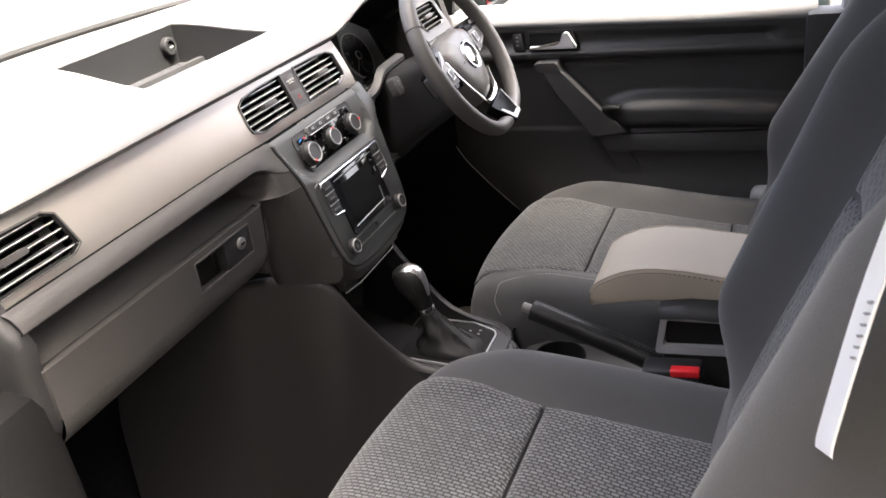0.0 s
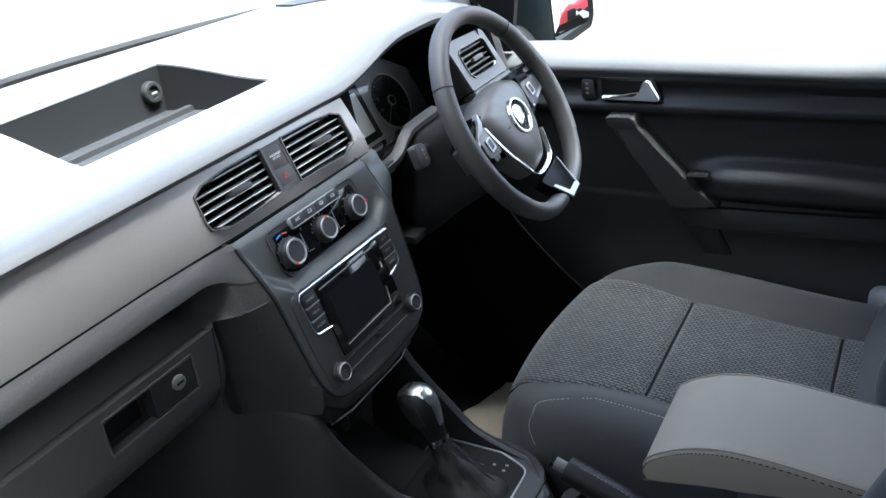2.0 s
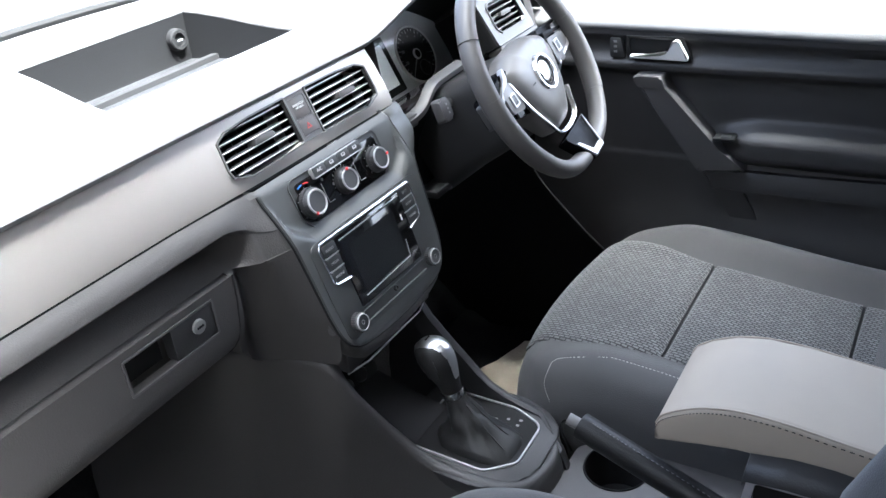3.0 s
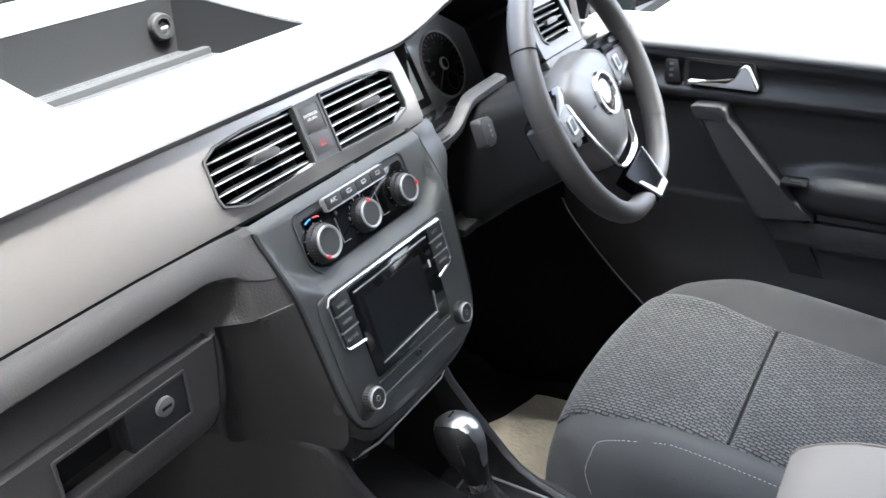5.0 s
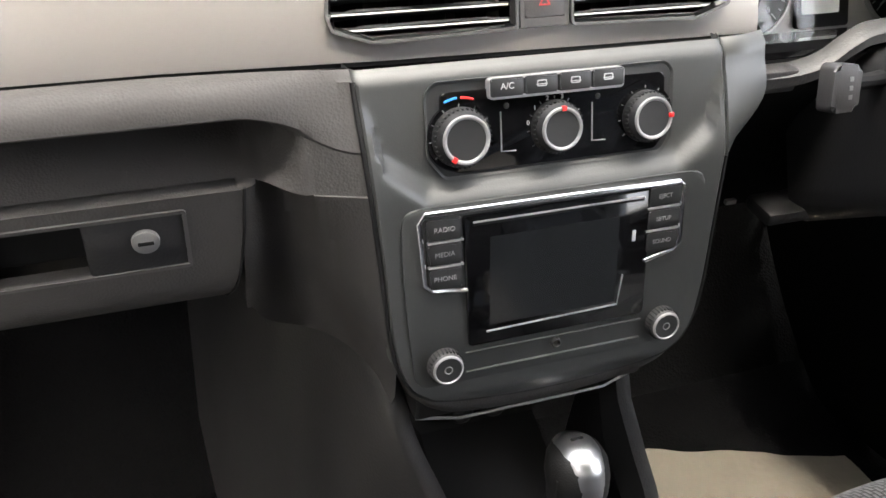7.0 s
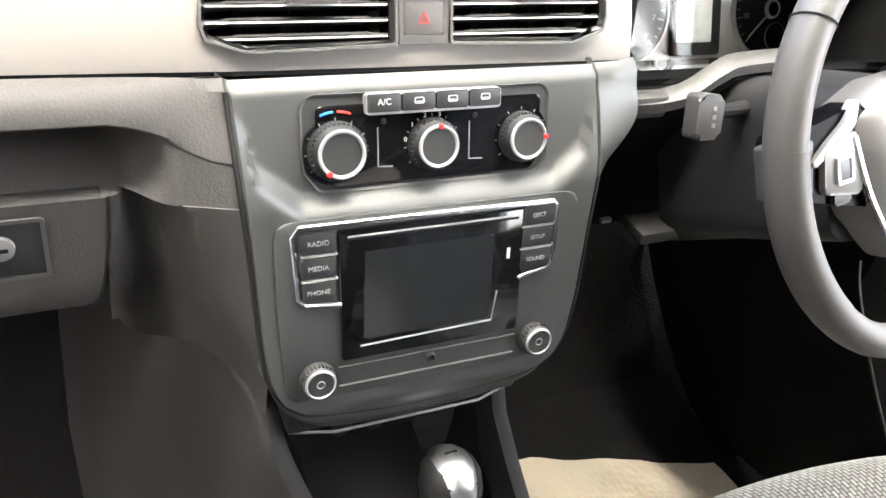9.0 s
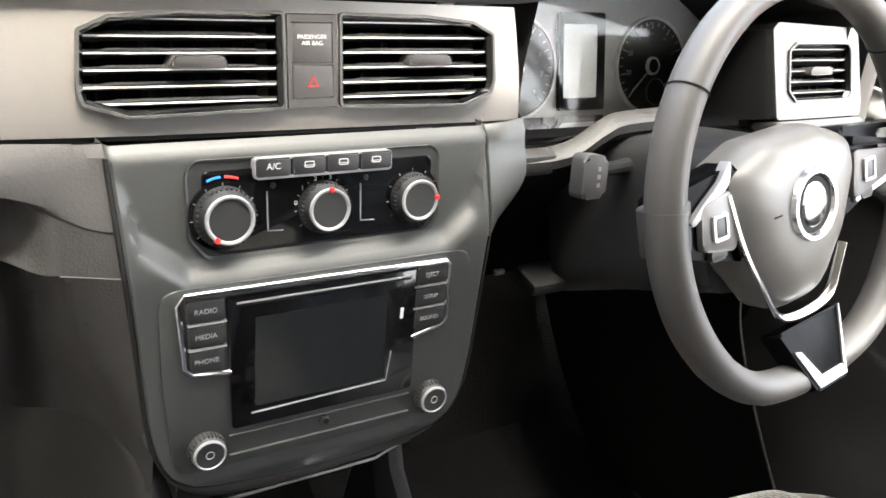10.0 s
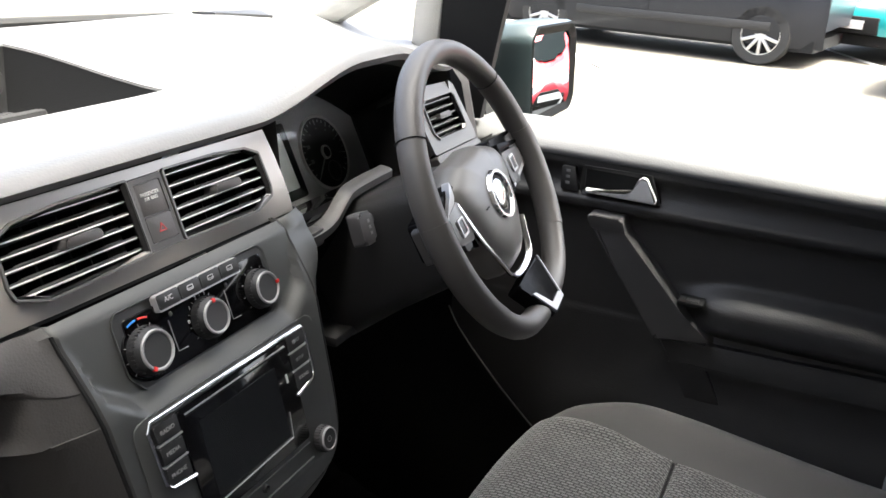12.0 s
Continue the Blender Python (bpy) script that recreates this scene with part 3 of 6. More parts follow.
    for x, dy in ((-0.589, 0.0), (-0.600, 0.001), (-0.608, 0.006), (-0.613, 0.016), (-0.616, 0.04), (-0.62, 0.10), (-0.64, 0.26)):
        rows.append([(x, y + dy, z) for y, z in ((0.075, 0.846), (0.066, 0.836), (0.052, 0.80), (0.036, 0.758), (0.022, 0.742), (0.014, 0.725), (0.020, 0.70), (0.021, 0.66), (0.024, 0.625), (0.045, 0.59), (0.10, 0.565))])
    part("end_cap", loft(rows), DARK, d, "grained black end cap of the dash", 50)
    return d


def build_vent(outline, frame_m, slats, tab_u, label, edge=SLATEDGE):
    v = thing("air_vent", label, "air vent", tuple(frame_m.translation), group="dashboard air vents")
    us = [p[0] for p in outline]
    vs = [p[1] for p in outline]
    out = inset_loop(outline, 0.0003)
    part("frame", moved(ring(out, inset_loop(out, 0.003), -0.02, 0.0018, -0.004), frame_m), GLOSS, v, "thin dark frame with a bright edge")
    part("bright_edge", moved(ring(inset_loop(out, -0.0012), inset_loop(out, 0.0006), -0.001, 0.0024), frame_m), POD, v)
    part("backing", moved(prism(outline, -0.055, -0.05), frame_m), MATTE, v)
    lo, hi = min(vs), max(vs)

    def reach(h):
        cut = []
        n = len(outline)
        for i in range(n):
            (x0, y0), (x1, y1) = outline[i], outline[(i + 1) % n]
            if (y0 - h) * (y1 - h) < 0:
                cut.append(x0 + (x1 - x0) * (h - y0) / (y1 - y0))
        return (min(cut), max(cut)) if len(cut) >= 2 else None

    for k in range(slats):
        h = lo + (hi - lo) * (k + 0.75) / (slats + 0.35)
        r = reach(h)
        if not r:
            continue
        a, b = r[0] + 0.003, r[1] - 0.003
        rows = []
        for y, w in ((h - 0.0012, -0.006), (h + 0.0008, -0.0035), (h + 0.0022, -0.006), (h - 0.0022, -0.026), (h - 0.0042, -0.026)):
            rows.append([(a, y, w), (a + 0.010, y, w - 0.001), (a + 0.014, y + 0.0009, w), (b - 0.014, y + 0.0009, w), (b - 0.010, y, w - 0.001), (b, y, w)])
        bm = loft(rows + [rows[0]])
        bmesh.ops.remove_doubles(bm, verts=bm.verts, dist=1e-6)
        sl = part("slat", moved(bm, frame_m), DARK, v)
        part("slat_edge", moved(box(a + 0.001, b - 0.001, h - 0.0002, h + 0.0009, -0.0050, -0.0030), frame_m), edge, sl)
    for k in range(7):
        u = min(us) + (max(us) - min(us)) * (k + 1) / 8
        part("vane", moved(box(u - 0.0008, u + 0.0008, lo + 0.003, hi - 0.003, -0.046, -0.028), frame_m), MATTE, v)
    mid = (lo + hi) / 2
    t = part("tab", moved(prism(rounded([(tab_u - 0.018, mid - 0.0030), (tab_u + 0.018, mid - 0.0030), (tab_u + 0.015, mid + 0.0045), (tab_u - 0.014, mid + 0.0045)], 0.002),
                                -0.012, 0.003, 0.002), frame_m), CHEEK, v, "dark grey direction tab")
    return v


CENTRE_VENT = rounded([(0.0190, -0.0028), (0.112, -0.0050), (0.1365, 0.0030), (0.1390, 0.012), (0.1365, 0.0435), (0.120, 0.0510), (0.080, 0.0545), (0.0190, 0.0550)], 0.003, 3)
SIDE_VENT = rounded([(-0.615, 0.010), (-0.600, -0.003), (-0.488, -0.003), (-0.4735, 0.004), (-0.481, 0.044), (-0.496, 0.052), (-0.60, 0.054), (-0.613, 0.046)], 0.003, 3)
DRIVER_VENT = rounded([(-0.036, -0.0255), (0.043, -0.0255), (0.049, -0.019), (0.047, 0.022), (0.041, 0.0275), (-0.036, 0.0275), (-0.046, 0.020), (-0.046, -0.016)], 0.003, 3)

dash = build_dashboard()
build_vent(CENTRE_VENT, TF, 6, 0.085, "black slatted centre air vent with pale slat edges")
build_vent([(-u, v) for u, v in CENTRE_VENT][::-1], TF, 6, -0.072, "black slatted centre air vent with pale slat edges")
build_vent(SIDE_VENT, TF, 5, -0.548, "black slatted air vent at the passenger end of the trim band")


def build_button_block():
    b = thing("hazard_switch_block", "dark switch block with a red hazard triangle between two vents", "switch", tuple(TF.translation))
    part("surround", moved(plate(rect(0, 0.0255, 0.0335, 0.057, 0.001), [rect(0, 0.0368, 0.0275, 0.0255, 0.001), rect(0, 0.0130, 0.0275, 0.0205, 0.001)], -0.02, 0.001), TF), CHEEK, b)
    a = part("warning_panel", moved(prism(rect(0, 0.0368, 0.027, 0.025, 0.001), -0.01, 0.0004, 0.0006), TF), CHEEK, b, "dark panel with small pale lettering")
    lettering("print", "PASSENGER\nAIR BAG", 0.0038, TF @ at(0, 0.0385, 0.0006), WHITE, a)
    h = part("hazard_button", moved(prism(rect(0, 0.0130, 0.027, 0.020, 0.001), -0.01, 0.0012, 0.0008), TF), CHEEK, b, "dark button with a red triangle")
    tri = [(-0.0042, 0.0098), (0.0042, 0.0098), (0, 0.0171)]
    tri2 = [(-0.0026, 0.0108), (0.0026, 0.0108), (0, 0.0152)]
    part("triangle", moved(ring(tri, tri2, 0.0008, 0.0016), TF), DULLRED, h)


build_button_block()


def build_knob(parent, m, r, pointer_deg, disc_r=0.0215):
    disc = part("knob_base", moved(lathe([(0, 0.002), (disc_r * 0.97, 0.002), (disc_r, 0.0006), (disc_r, -0.002)], 44), m), GLOSS, parent, "gloss black dial")
    for k in range(9):
        a = radians(215 - k * 31)
        part("tick", moved(box(-0.0003, 0.0003, disc_r * 0.86, disc_r * 0.94, 0.002, 0.0024), m @ Matrix.Rotation(a - math.pi / 2, 4, "Z")), FAINT, disc)
    for k, tx in ((2, "0"), (3, "1"), (4, "2"), (5, "3")) if disc_r < 0.0212 else ():
        a = radians(215 - k * 31 + 15)
        lettering("figure", tx, 0.0042, m @ at(0.0193 * math.cos(a), 0.0193 * math.sin(a), 0.0022), WHITE, disc)
    knob = part("knob", moved(lathe([(r * 1.10, 0.002), (r * 1.08, 0.0055), (r * 0.99, 0.0095), (r * 0.91, 0.0120), (r * 0.87, 0.0128)], 44), m), DARK, parent, "black turning knob")
    for k in range(36):
        a = 2 * math.pi * k / 36
        part("rib", moved(box(-0.0005, 0.0005, r * 1.0, r * 1.085, 0.003, 0.0085), m @ Matrix.Rotation(a, 4, "Z")), DARK, knob)
    part("chrome_ring", moved(lathe([(r * 0.89, 0.0122), (r * 0.89, 0.0132), (r * 0.86, 0.0140), (r * 0.80, 0.0140), (r * 0.75, 0.0134), (r * 0.73, 0.0122)], 44), m), RINGS, knob, "bright chrome ring")
    part("cap", moved(lathe([(0, 0.0126), (r * 0.5, 0.0127), (r * 0.74, 0.0128)], 36), m), BUTTON, knob)
    a = radians(pointer_deg)
    part("pointer", moved(box(-0.0016, 0.0016, r * 0.72, r * 0.93, 0.0120, 0.0147, 0.0006), m @ Matrix.Rotation(a - math.pi / 2, 4, "Z")), RED, knob, "red pointer")


def build_climate():
    c = thing("climate_control_panel", "gloss black heater panel with three chrome-ringed knobs", "climate control", tuple(CF.translation))
    out = rounded([(-0.081, 0.035), (-0.087, 0.028), (-0.087, -0.012), (-0.076, -0.0262), (0.080, -0.0262), (0.087, -0.015), (0.087, 0.029), (0.081, 0.035)], 0.009, 6)
    part("surround", moved(ring(out, inset_loop(out, 0.0016), -0.004, 0.0020, -0.001), CF), STACK, c)
    part("panel", moved(prism(inset_loop(out, 0.0012), -0.006, 0.0006), CF), BUTTON, c)
    gl = rounded([(-0.077, 0.028), (-0.079, -0.010), (-0.068, -0.0225), (0.074, -0.0225), (0.080, -0.014), (0.080, 0.028)], 0.004)
    part("gloss_plate", moved(prism(gl, -0.003, 0.0021, 0.0006), CF), GLOSS, c, "gloss black plate")
    # button strip
    br = rounded([(-0.0465, 0.0215), (0.047, 0.0215), (0.047, 0.0348), (-0.0465, 0.0348)], 0.003)
    part("button_frame", moved(ring(br, inset_loop(br, 0.0015), 0.0, 0.0068), CF), SILVER, c, "thin silver frame")
    for k in range(4):
        u = -0.0347 + k * 0.0233
        b = part("button", moved(prism(rect(u, 0.0287, 0.0222, 0.0112, 0.001), 0.0, 0.0075, 0.0012), CF), BUTTON, c, "dark push button")
        if k == 0:
            lettering("print", "A/C", 0.0055, CF @ at(u, 0.0292, 0.0076), WHITE, b)
        else:
            part("symbol", moved(ring(rect(u, 0.0292, 0.0065, 0.0040, 0.001), rect(u, 0.0292, 0.0054, 0.0029, 0.0008), 0.0074, 0.0078), CF), WHITE, b)
            part("symbol_bar", moved(box(u - 0.0038, u + 0.0038, 0.0284, 0.0288, 0.0074, 0.0078), CF), WHITE, b)
    # printed brackets and small lamps between the knobs
    for u in (-0.0335, 0.0305):
        part("bracket_print", moved(tube([(u - 0.004, 0.013, 0.0022), (u - 0.004, -0.012, 0.0022), (u + 0.006, -0.0125, 0.0022)], 0.0005, 6), CF), FAINT, c)
        part("led", moved(lathe([(0, 0.0032), (0.0015, 0.003), (0.002, 0.0021)], 12), CF @ at(u, 0.0165)), BUTTON, c)
    build_knob(c, CF @ at(-0.0646, 0.0), 0.0172, 234, 0.0222)
    build_knob(c, CF @ at(0.0, 0.0), 0.0157, 86, 0.0210)
    build_knob(c, CF @ at(0.066, 0.0), 0.0157, 5, 0.0215)
    for name, a0, mat in (("cold_mark", 94, BLUE), ("hot_mark", 68, RED)):
        arc = [(-0.0646 + 0.0244 * math.cos(radians(a)), 0.0244 * math.sin(radians(a)), 0.0024) for a in range(a0, a0 + 21, 4)]
        part(name, moved(tube(arc, 0.0008, 6), CF), mat, c)
    return c


build_climate()


def build_radio():
    r = thing("car_radio", "black touchscreen car radio with silver side brackets, switched off", "car radio", tuple(RF.translation))
    # body plate
    body = rounded([(-0.103, -0.1235), (0.101, -0.1235), (0.108, -0.06), (0.1095, 0.006), (-0.1095, 0.006), (-0.108, -0.06)], 0.012)
    part("face", moved(prism(body, -0.01, 0.0012, 0.001), RF), STACK, r, "slate grey face plate")
    # gloss glass
    g = rounded([(-0.066, -0.0955), (0.066, -0.0955), (0.0655, -0.002), (-0.0695, -0.002)], 0.002)
    part("bezel", moved(prism(g, -0.002, 0.0032, 0.001), RF), GLOSS, r, "gloss black bezel")
    s = part("screen", moved(prism(rect(-0.0045, -0.050, 0.0935, 0.0635, 0.001), 0.0, 0.0036), RF), SCREEN, r, "dark touchscreen, switched off")
    part("screen_edge", moved(tube([(-0.0535, -0.0865, 0.0034), (0.0445, -0.0845, 0.0034), (0.0475, -0.062, 0.0034)], 0.0006, 6), RF), SILVER, r)
    part("disc_slot", moved(box(-0.063, 0.060, -0.0092, -0.0072, 0.0, 0.0036), RF), MATTE, r, "disc slot")
    part("slot_lip", moved(box(-0.063, 0.060, -0.0072, -0.0062, 0.0, 0.0042), RF), SILVER, r)
    part("card_mark", moved(box(0.053, 0.0555, -0.038, -0.030, 0.003, 0.0036), RF), WHITE, r)
    # silver brackets with three keys a side
    def bracket(pts):
        return tube([(u, v, 0.003) for u, v in pts], 0.00135, 8, flat=1.4)
    part("bracket", moved(bracket([(-0.067, -0.0532), (-0.0905, -0.0500), (-0.0950, -0.0455), (-0.0985, -0.003), (-0.0945, 0.0022), (0.0, 0.0016), (0.0875, 0.0004),
                                   (0.0905, -0.002), (0.0912, -0.044), (0.086, -0.0492), (0.0640, -0.0545)]), RF), CHROME, r, "thin silver bracket")
    for k, tx in enumerate(("RADIO", "MEDIA", "PHONE")):
        v = -0.0085 - k * 0.0168
        b = part("key", moved(prism(rounded([(-0.0935 + k * 0.0006, v - 0.0068), (-0.0705, v - 0.0072), (-0.071, v + 0.0072), (-0.0942 + k * 0.0006, v + 0.0072)], 0.0012), 0.0, 0.0042, 0.0012), RF), BUTTON, r, "dark printed key")
        lettering("print", tx, 0.0046, RF @ at(-0.0822, v, 0.0043), LABEL, b)
        if k < 2:
            part("divider", moved(box(-0.093, -0.0695, v - 0.0090, v - 0.0078, 0.0, 0.0042), RF), SILVER, r)
    for k, tx in enumerate(("EJECT", "SETUP", "SOUND")):
        v = -0.0078 - k * 0.0165
        b = part("key", moved(prism(rounded([(0.0645, v - 0.0070), (0.0885, v - 0.0066), (0.0885, v + 0.0070), (0.0645, v + 0.0068)], 0.0012), 0.0, 0.0042, 0.0012), RF), BUTTON, r, "dark printed key")
        lettering("print", tx, 0.0042, RF @ at(0.0762, v, 0.0043), LABEL, b)
        if k < 2:
            part("divider", moved(box(0.0635, 0.0885, v - 0.0088, v - 0.0076, 0.0, 0.0042), RF), SILVER, r)
    for u in (-0.083, 0.083):
        m = RF @ at(u, -0.1065, 0.0)
        k = part("knob", moved(lathe([(0.0125, 0.0), (0.0121, 0.004), (0.0113, 0.0082), (0.0102, 0.0098)], 32), m), CHEEK, r, "small ribbed knob")
        for i in range(28):
            part("rib", moved(box(-0.0005, 0.0005, 0.0110, 0.0125, 0.001, 0.0075), m @ Matrix.Rotation(2 * math.pi * i / 28, 4, "Z")), DARK, k)
        part("ring", moved(lathe([(0.0107, 0.0088), (0.0104, 0.0106), (0.0096, 0.0111), (0.0090, 0.0102)], 32), m), RINGS, k)
        part("cap", moved(lathe([(0, 0.0098), (0.006, 0.0100), (0.0092, 0.0103)], 28), m), BUTTON, k)
        part("power_mark", moved(lathe([(0.0022, 0.0100), (0.0026, 0.0105), (0.003, 0.0100)], 16), m), FAINT, k)
    # lower ribs and the small microphone hole
    part("rib_line", moved(box(-0.068, 0.066, -0.1165, -0.115, 0.0, 0.0032, 0.0007), RF), STACK, r)
    part("rib_line", moved(box(-0.068, 0.066, -0.1015, -0.1005, 0.0, 0.0028, 0.0004), RF), STACK, r)
    part("microphone_hole", moved(lathe([(0, 0.001), (0.002, 0.001), (0.0028, 0.004), (0.0036, 0.0034), (0.004, 0.0012)], 20), RF @ at(-0.001, -0.1065)), DARK, r)
    return r


build_radio()


def build_cluster():
    c = thing("instrument_cluster", "instrument cluster with two ringed dials and a grey display", "instrument panel", tuple(GF.translation))
    part("face", moved(prism(rounded([(-0.185, -0.075), (0.185, -0.075), (0.185, 0.03), (0.10, 0.085), (-0.10, 0.085), (-0.185, 0.03)], 0.02), -0.01, 0.0), GF), DIALGREY, c, "grey instrument face")
    for s, words in ((-1, ("5", "6", "7", "8")), (1, ("20", "30"))):
        m = GF @ at(s * 0.089 + 0.006, -0.011) @ Matrix.Scale(0.86, 4)
        dl = part("dial", moved(lathe([(0, 0.001), (0.055, 0.002)], 48), m), BUTTON, c, "black dial with pale ticks")
        part("dial_ring", moved(lathe([(0.0542, 0.001), (0.0552, 0.0040), (0.0575, 0.0040), (0.0588, 0.0)], 56), m), PALERING, dl, "thin pale ring")
        part("hub", moved(lathe([(0, 0.006), (0.008, 0.006), (0.009, 0.002)], 24), m), MATTE, dl)
        part("hub_ring", moved(lathe([(0.0080, 0.0045), (0.0088, 0.0070), (0.0108, 0.0058), (0.0112, 0.003)], 28), m), PALERING, dl)
        for k in range(25):
            a = radians(225 - k * 11.25)
            big = k % 3 == 0
            part("tick", moved(box(-0.0006, 0.0006, 0.044 if big else 0.0475, 0.0515, 0.0018, 0.0026), m @ Matrix.Rotation(a - math.pi / 2, 4, "Z")), WHITE, dl)
            if big and k not in ((15, 18, 21, 24) if s < 0 else (3, 6)):
                part("figure_bar", moved(box(-0.0022, 0.0022, -0.0015, 0.0015, 0.0018, 0.0024), m @ at(0.038 * math.cos(a), 0.038 * math.sin(a))), FAINT, dl)
        for tx, k in zip(words, (15, 18, 21, 24) if s < 0 else (3, 6)):
            a = radians(225 - k * 11.25)
            lettering("figure", tx, 0.0085, m @ at(0.0385 * math.cos(a), 0.0385 * math.sin(a), 0.0024), WHITE, dl)
        a = radians(222)
        part("needle", moved(box(-0.001, 0.001, 0.006, 0.046, 0.004, 0.0055, 0.0004), m @ Matrix.Rotation(a - math.pi / 2, 4, "Z")), RED if s < 0 else WHITE, dl)
        sm = m @ at(s * 0.008, -0.031)
        sd = part("small_gauge", moved(lathe([(0, 0.0022), (0.015, 0.0024)], 32), sm), BUTTON, dl)
        part("small_ring", moved(lathe([(0.0148, 0.002), (0.0156, 0.0034), (0.0164, 0.002)], 32), sm), FAINT, sd)
    f = part("display_frame", moved(ring(rect(-0.002, -0.006, 0.058, 0.094, 0.004), rect(-0.002, -0.0055, 0.043, 0.071, 0.002), 0.0, 0.005, -0.003), GF), MATTE, c, "black display frame")
    part("display", moved(prism(rect(-0.002, -0.0055, 0.0432, 0.0712), 0.0, 0.0016), GF), LCD, f, "blank pale grey display")
    lens = part("lens", moved(prism(rounded([(-0.18, -0.073), (0.18, -0.073), (0.18, 0.03), (0.10, 0.083), (-0.10, 0.083), (-0.18, 0.03)], 0.02), 0.016, 0.0165), GF), LENS, c, "clear curved lens")
    lens.visible_shadow = False
    # shroud from the hood's edge to the face
    outer, inner = [], []
    for x in span(0.176, 0.558, 22):
        outer.append((x, 0.066, pad_height(x, 0.06) - 0.010))
    outer += [(0.562, 0.06, 0.79), (0.556, 0.055, 0.745)]
    for x in span(0.54, 0.196, 14):
        outer.append((x, 0.058, 0.7345))
    outer += [(0.178, 0.056, 0.745), (0.174, 0.06, 0.79)]
    n = len(outer)
    for i, (x, y, z) in enumerate(outer):
        u = (x - 0.366) * 0.94
        if i < 22:
            v = 0.088 - 0.065 * abs(u / 0.18) ** 2.2
        elif i < 24 or i >= n - 2:
            v = -0.01 if (i in (22, n - 1)) else -0.06
        else:
            v = -0.076
        p = GF @ Vector((u, v, 0.003))
        inner.append(tuple(p))
    part("shroud", loft([outer, [tuple((Vector(a) + Vector(b)) / 2 + Vector((0, 0, 0.004))) for a, b in zip(outer, inner)], inner], closed=True), DARK, c, "black shroud under the hood")
    # polished ledge below the dials
    rows = []
    for x in span(0.186, 0.545, 20):
        rows.append([(x, 0.155, 0.668), (x, 0.10, 0.722), (x, 0.058, 0.735), (x, 0.05, 0.7315), (x, 0.049, 0.725)])
    part("ledge", loft(rows), GLOSS, c, "gloss black ledge")
    return c


build_cluster()


def build_driver_dash():
    """Lower dash behind the wheel, the surround of the outer vent and the column."""
    k = thing("knee_panel", "black plastic knee panel below the instruments", "dashboard panel", (0.4, 0.1, 0.5))
    rows = []
    for x in span(0.13, 0.70, 30):
        dip = 0.05 * ss(0.22, 0.30, x) * (1 - ss(0.43, 0.51, x))
        rows.append([(x, 0.048, 0.727), (x, 0.046, 0.715 + dip * 0.3), (x, 0.05, 0.70 + dip * 0.25), (x, 0.075, 0.66), (x, 0.09, 0.60), (x, 0.11, 0.545), (x, 0.2, 0.52)])
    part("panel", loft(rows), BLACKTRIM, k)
    # pale swept edge of the column opening
    path = curve_points([(0.172, 0.036, 0.7155), (0.205, 0.034, 0.7165), (0.232, 0.034, 0.722), (0.258, 0.036, 0.737), (0.285, 0.04, 0.742), (0.365, 0.042, 0.744)], 8)
    part("column_trim", loft([[(x, y + 0.014, z + 0.0075), (x, y + 0.002, z + 0.0060), (x, y - 0.0015, z + 0.0035), (x, y - 0.0015, z - 0.0045), (x, y + 0.002, z - 0.0065), (x, y + 0.02, z - 0.0075)] for x, y, z in path]), DOOR, k, "dark grey swept trim edge")
    part("trim_step", box(0.168, 0.212, 0.034, 0.05, 0.706, 0.7245, 0.003), DOOR, k)
    # dark pull handle low on the panel
    part("bonnet_pull", box(0.235, 0.295, 0.035, 0.07, 0.575, 0.588, 0.004), DARK, k, "black release handle")
    part("pull_mark", box(0.215, 0.225, 0.068, 0.072, 0.58, 0.584), FAINT, k)
    vm = plane_frame((0.518, 0.048, 0.783), 28, yaw=0)
    s = thing("vent_surround", "grey metallic surround of the outer air vent", "vent surround", tuple(vm.translation))
    out = rounded([(-0.061, -0.042), (0.066, -0.042), (0.068, -0.030), (0.060, 0.036), (0.052, 0.042), (-0.060, 0.046), (-0.068, 0.040)], 0.005)
    part("surround", moved(plate(out, [DRIVER_VENT], -0.05, 0.0), vm), POD, s)
    part("lower_block", moved(prism(rounded([(-0.058, -0.078), (0.078, -0.078), (0.070, -0.0435), (-0.062, -0.0435)], 0.004), -0.06, 0.001, 0.003), vm), CHEEK, s, "dark grey block below the vent")
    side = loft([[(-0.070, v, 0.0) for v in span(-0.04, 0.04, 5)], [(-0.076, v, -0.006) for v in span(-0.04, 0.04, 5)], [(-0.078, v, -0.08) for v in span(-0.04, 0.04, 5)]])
    # flank coloured near-black for the shade beside the pod
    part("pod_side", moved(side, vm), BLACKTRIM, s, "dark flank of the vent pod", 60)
    rows = []
    for x, dy in ((0.590, 0.004), (0.600, 0.0), (0.612, 0.003), (0.635, 0.016), (0.665, 0.040), (0.70, 0.075), (0.73, 0.11)):
        rows.append([(x, 0.046 + dy + (z - 0.786) * 0.249 + 0.02 * ss(0.815, 0.85, z), z) for z in span(0.66, 0.85, 12)])
    part("end_panel", loft(rows), LOWER, s, "dark end panel of the dashboard", 60)
    build_vent(DRIVER_VENT, vm, 5, 0.0, "small slatted air vent behind the steering wheel", KEYGREY)


build_driver_dash()


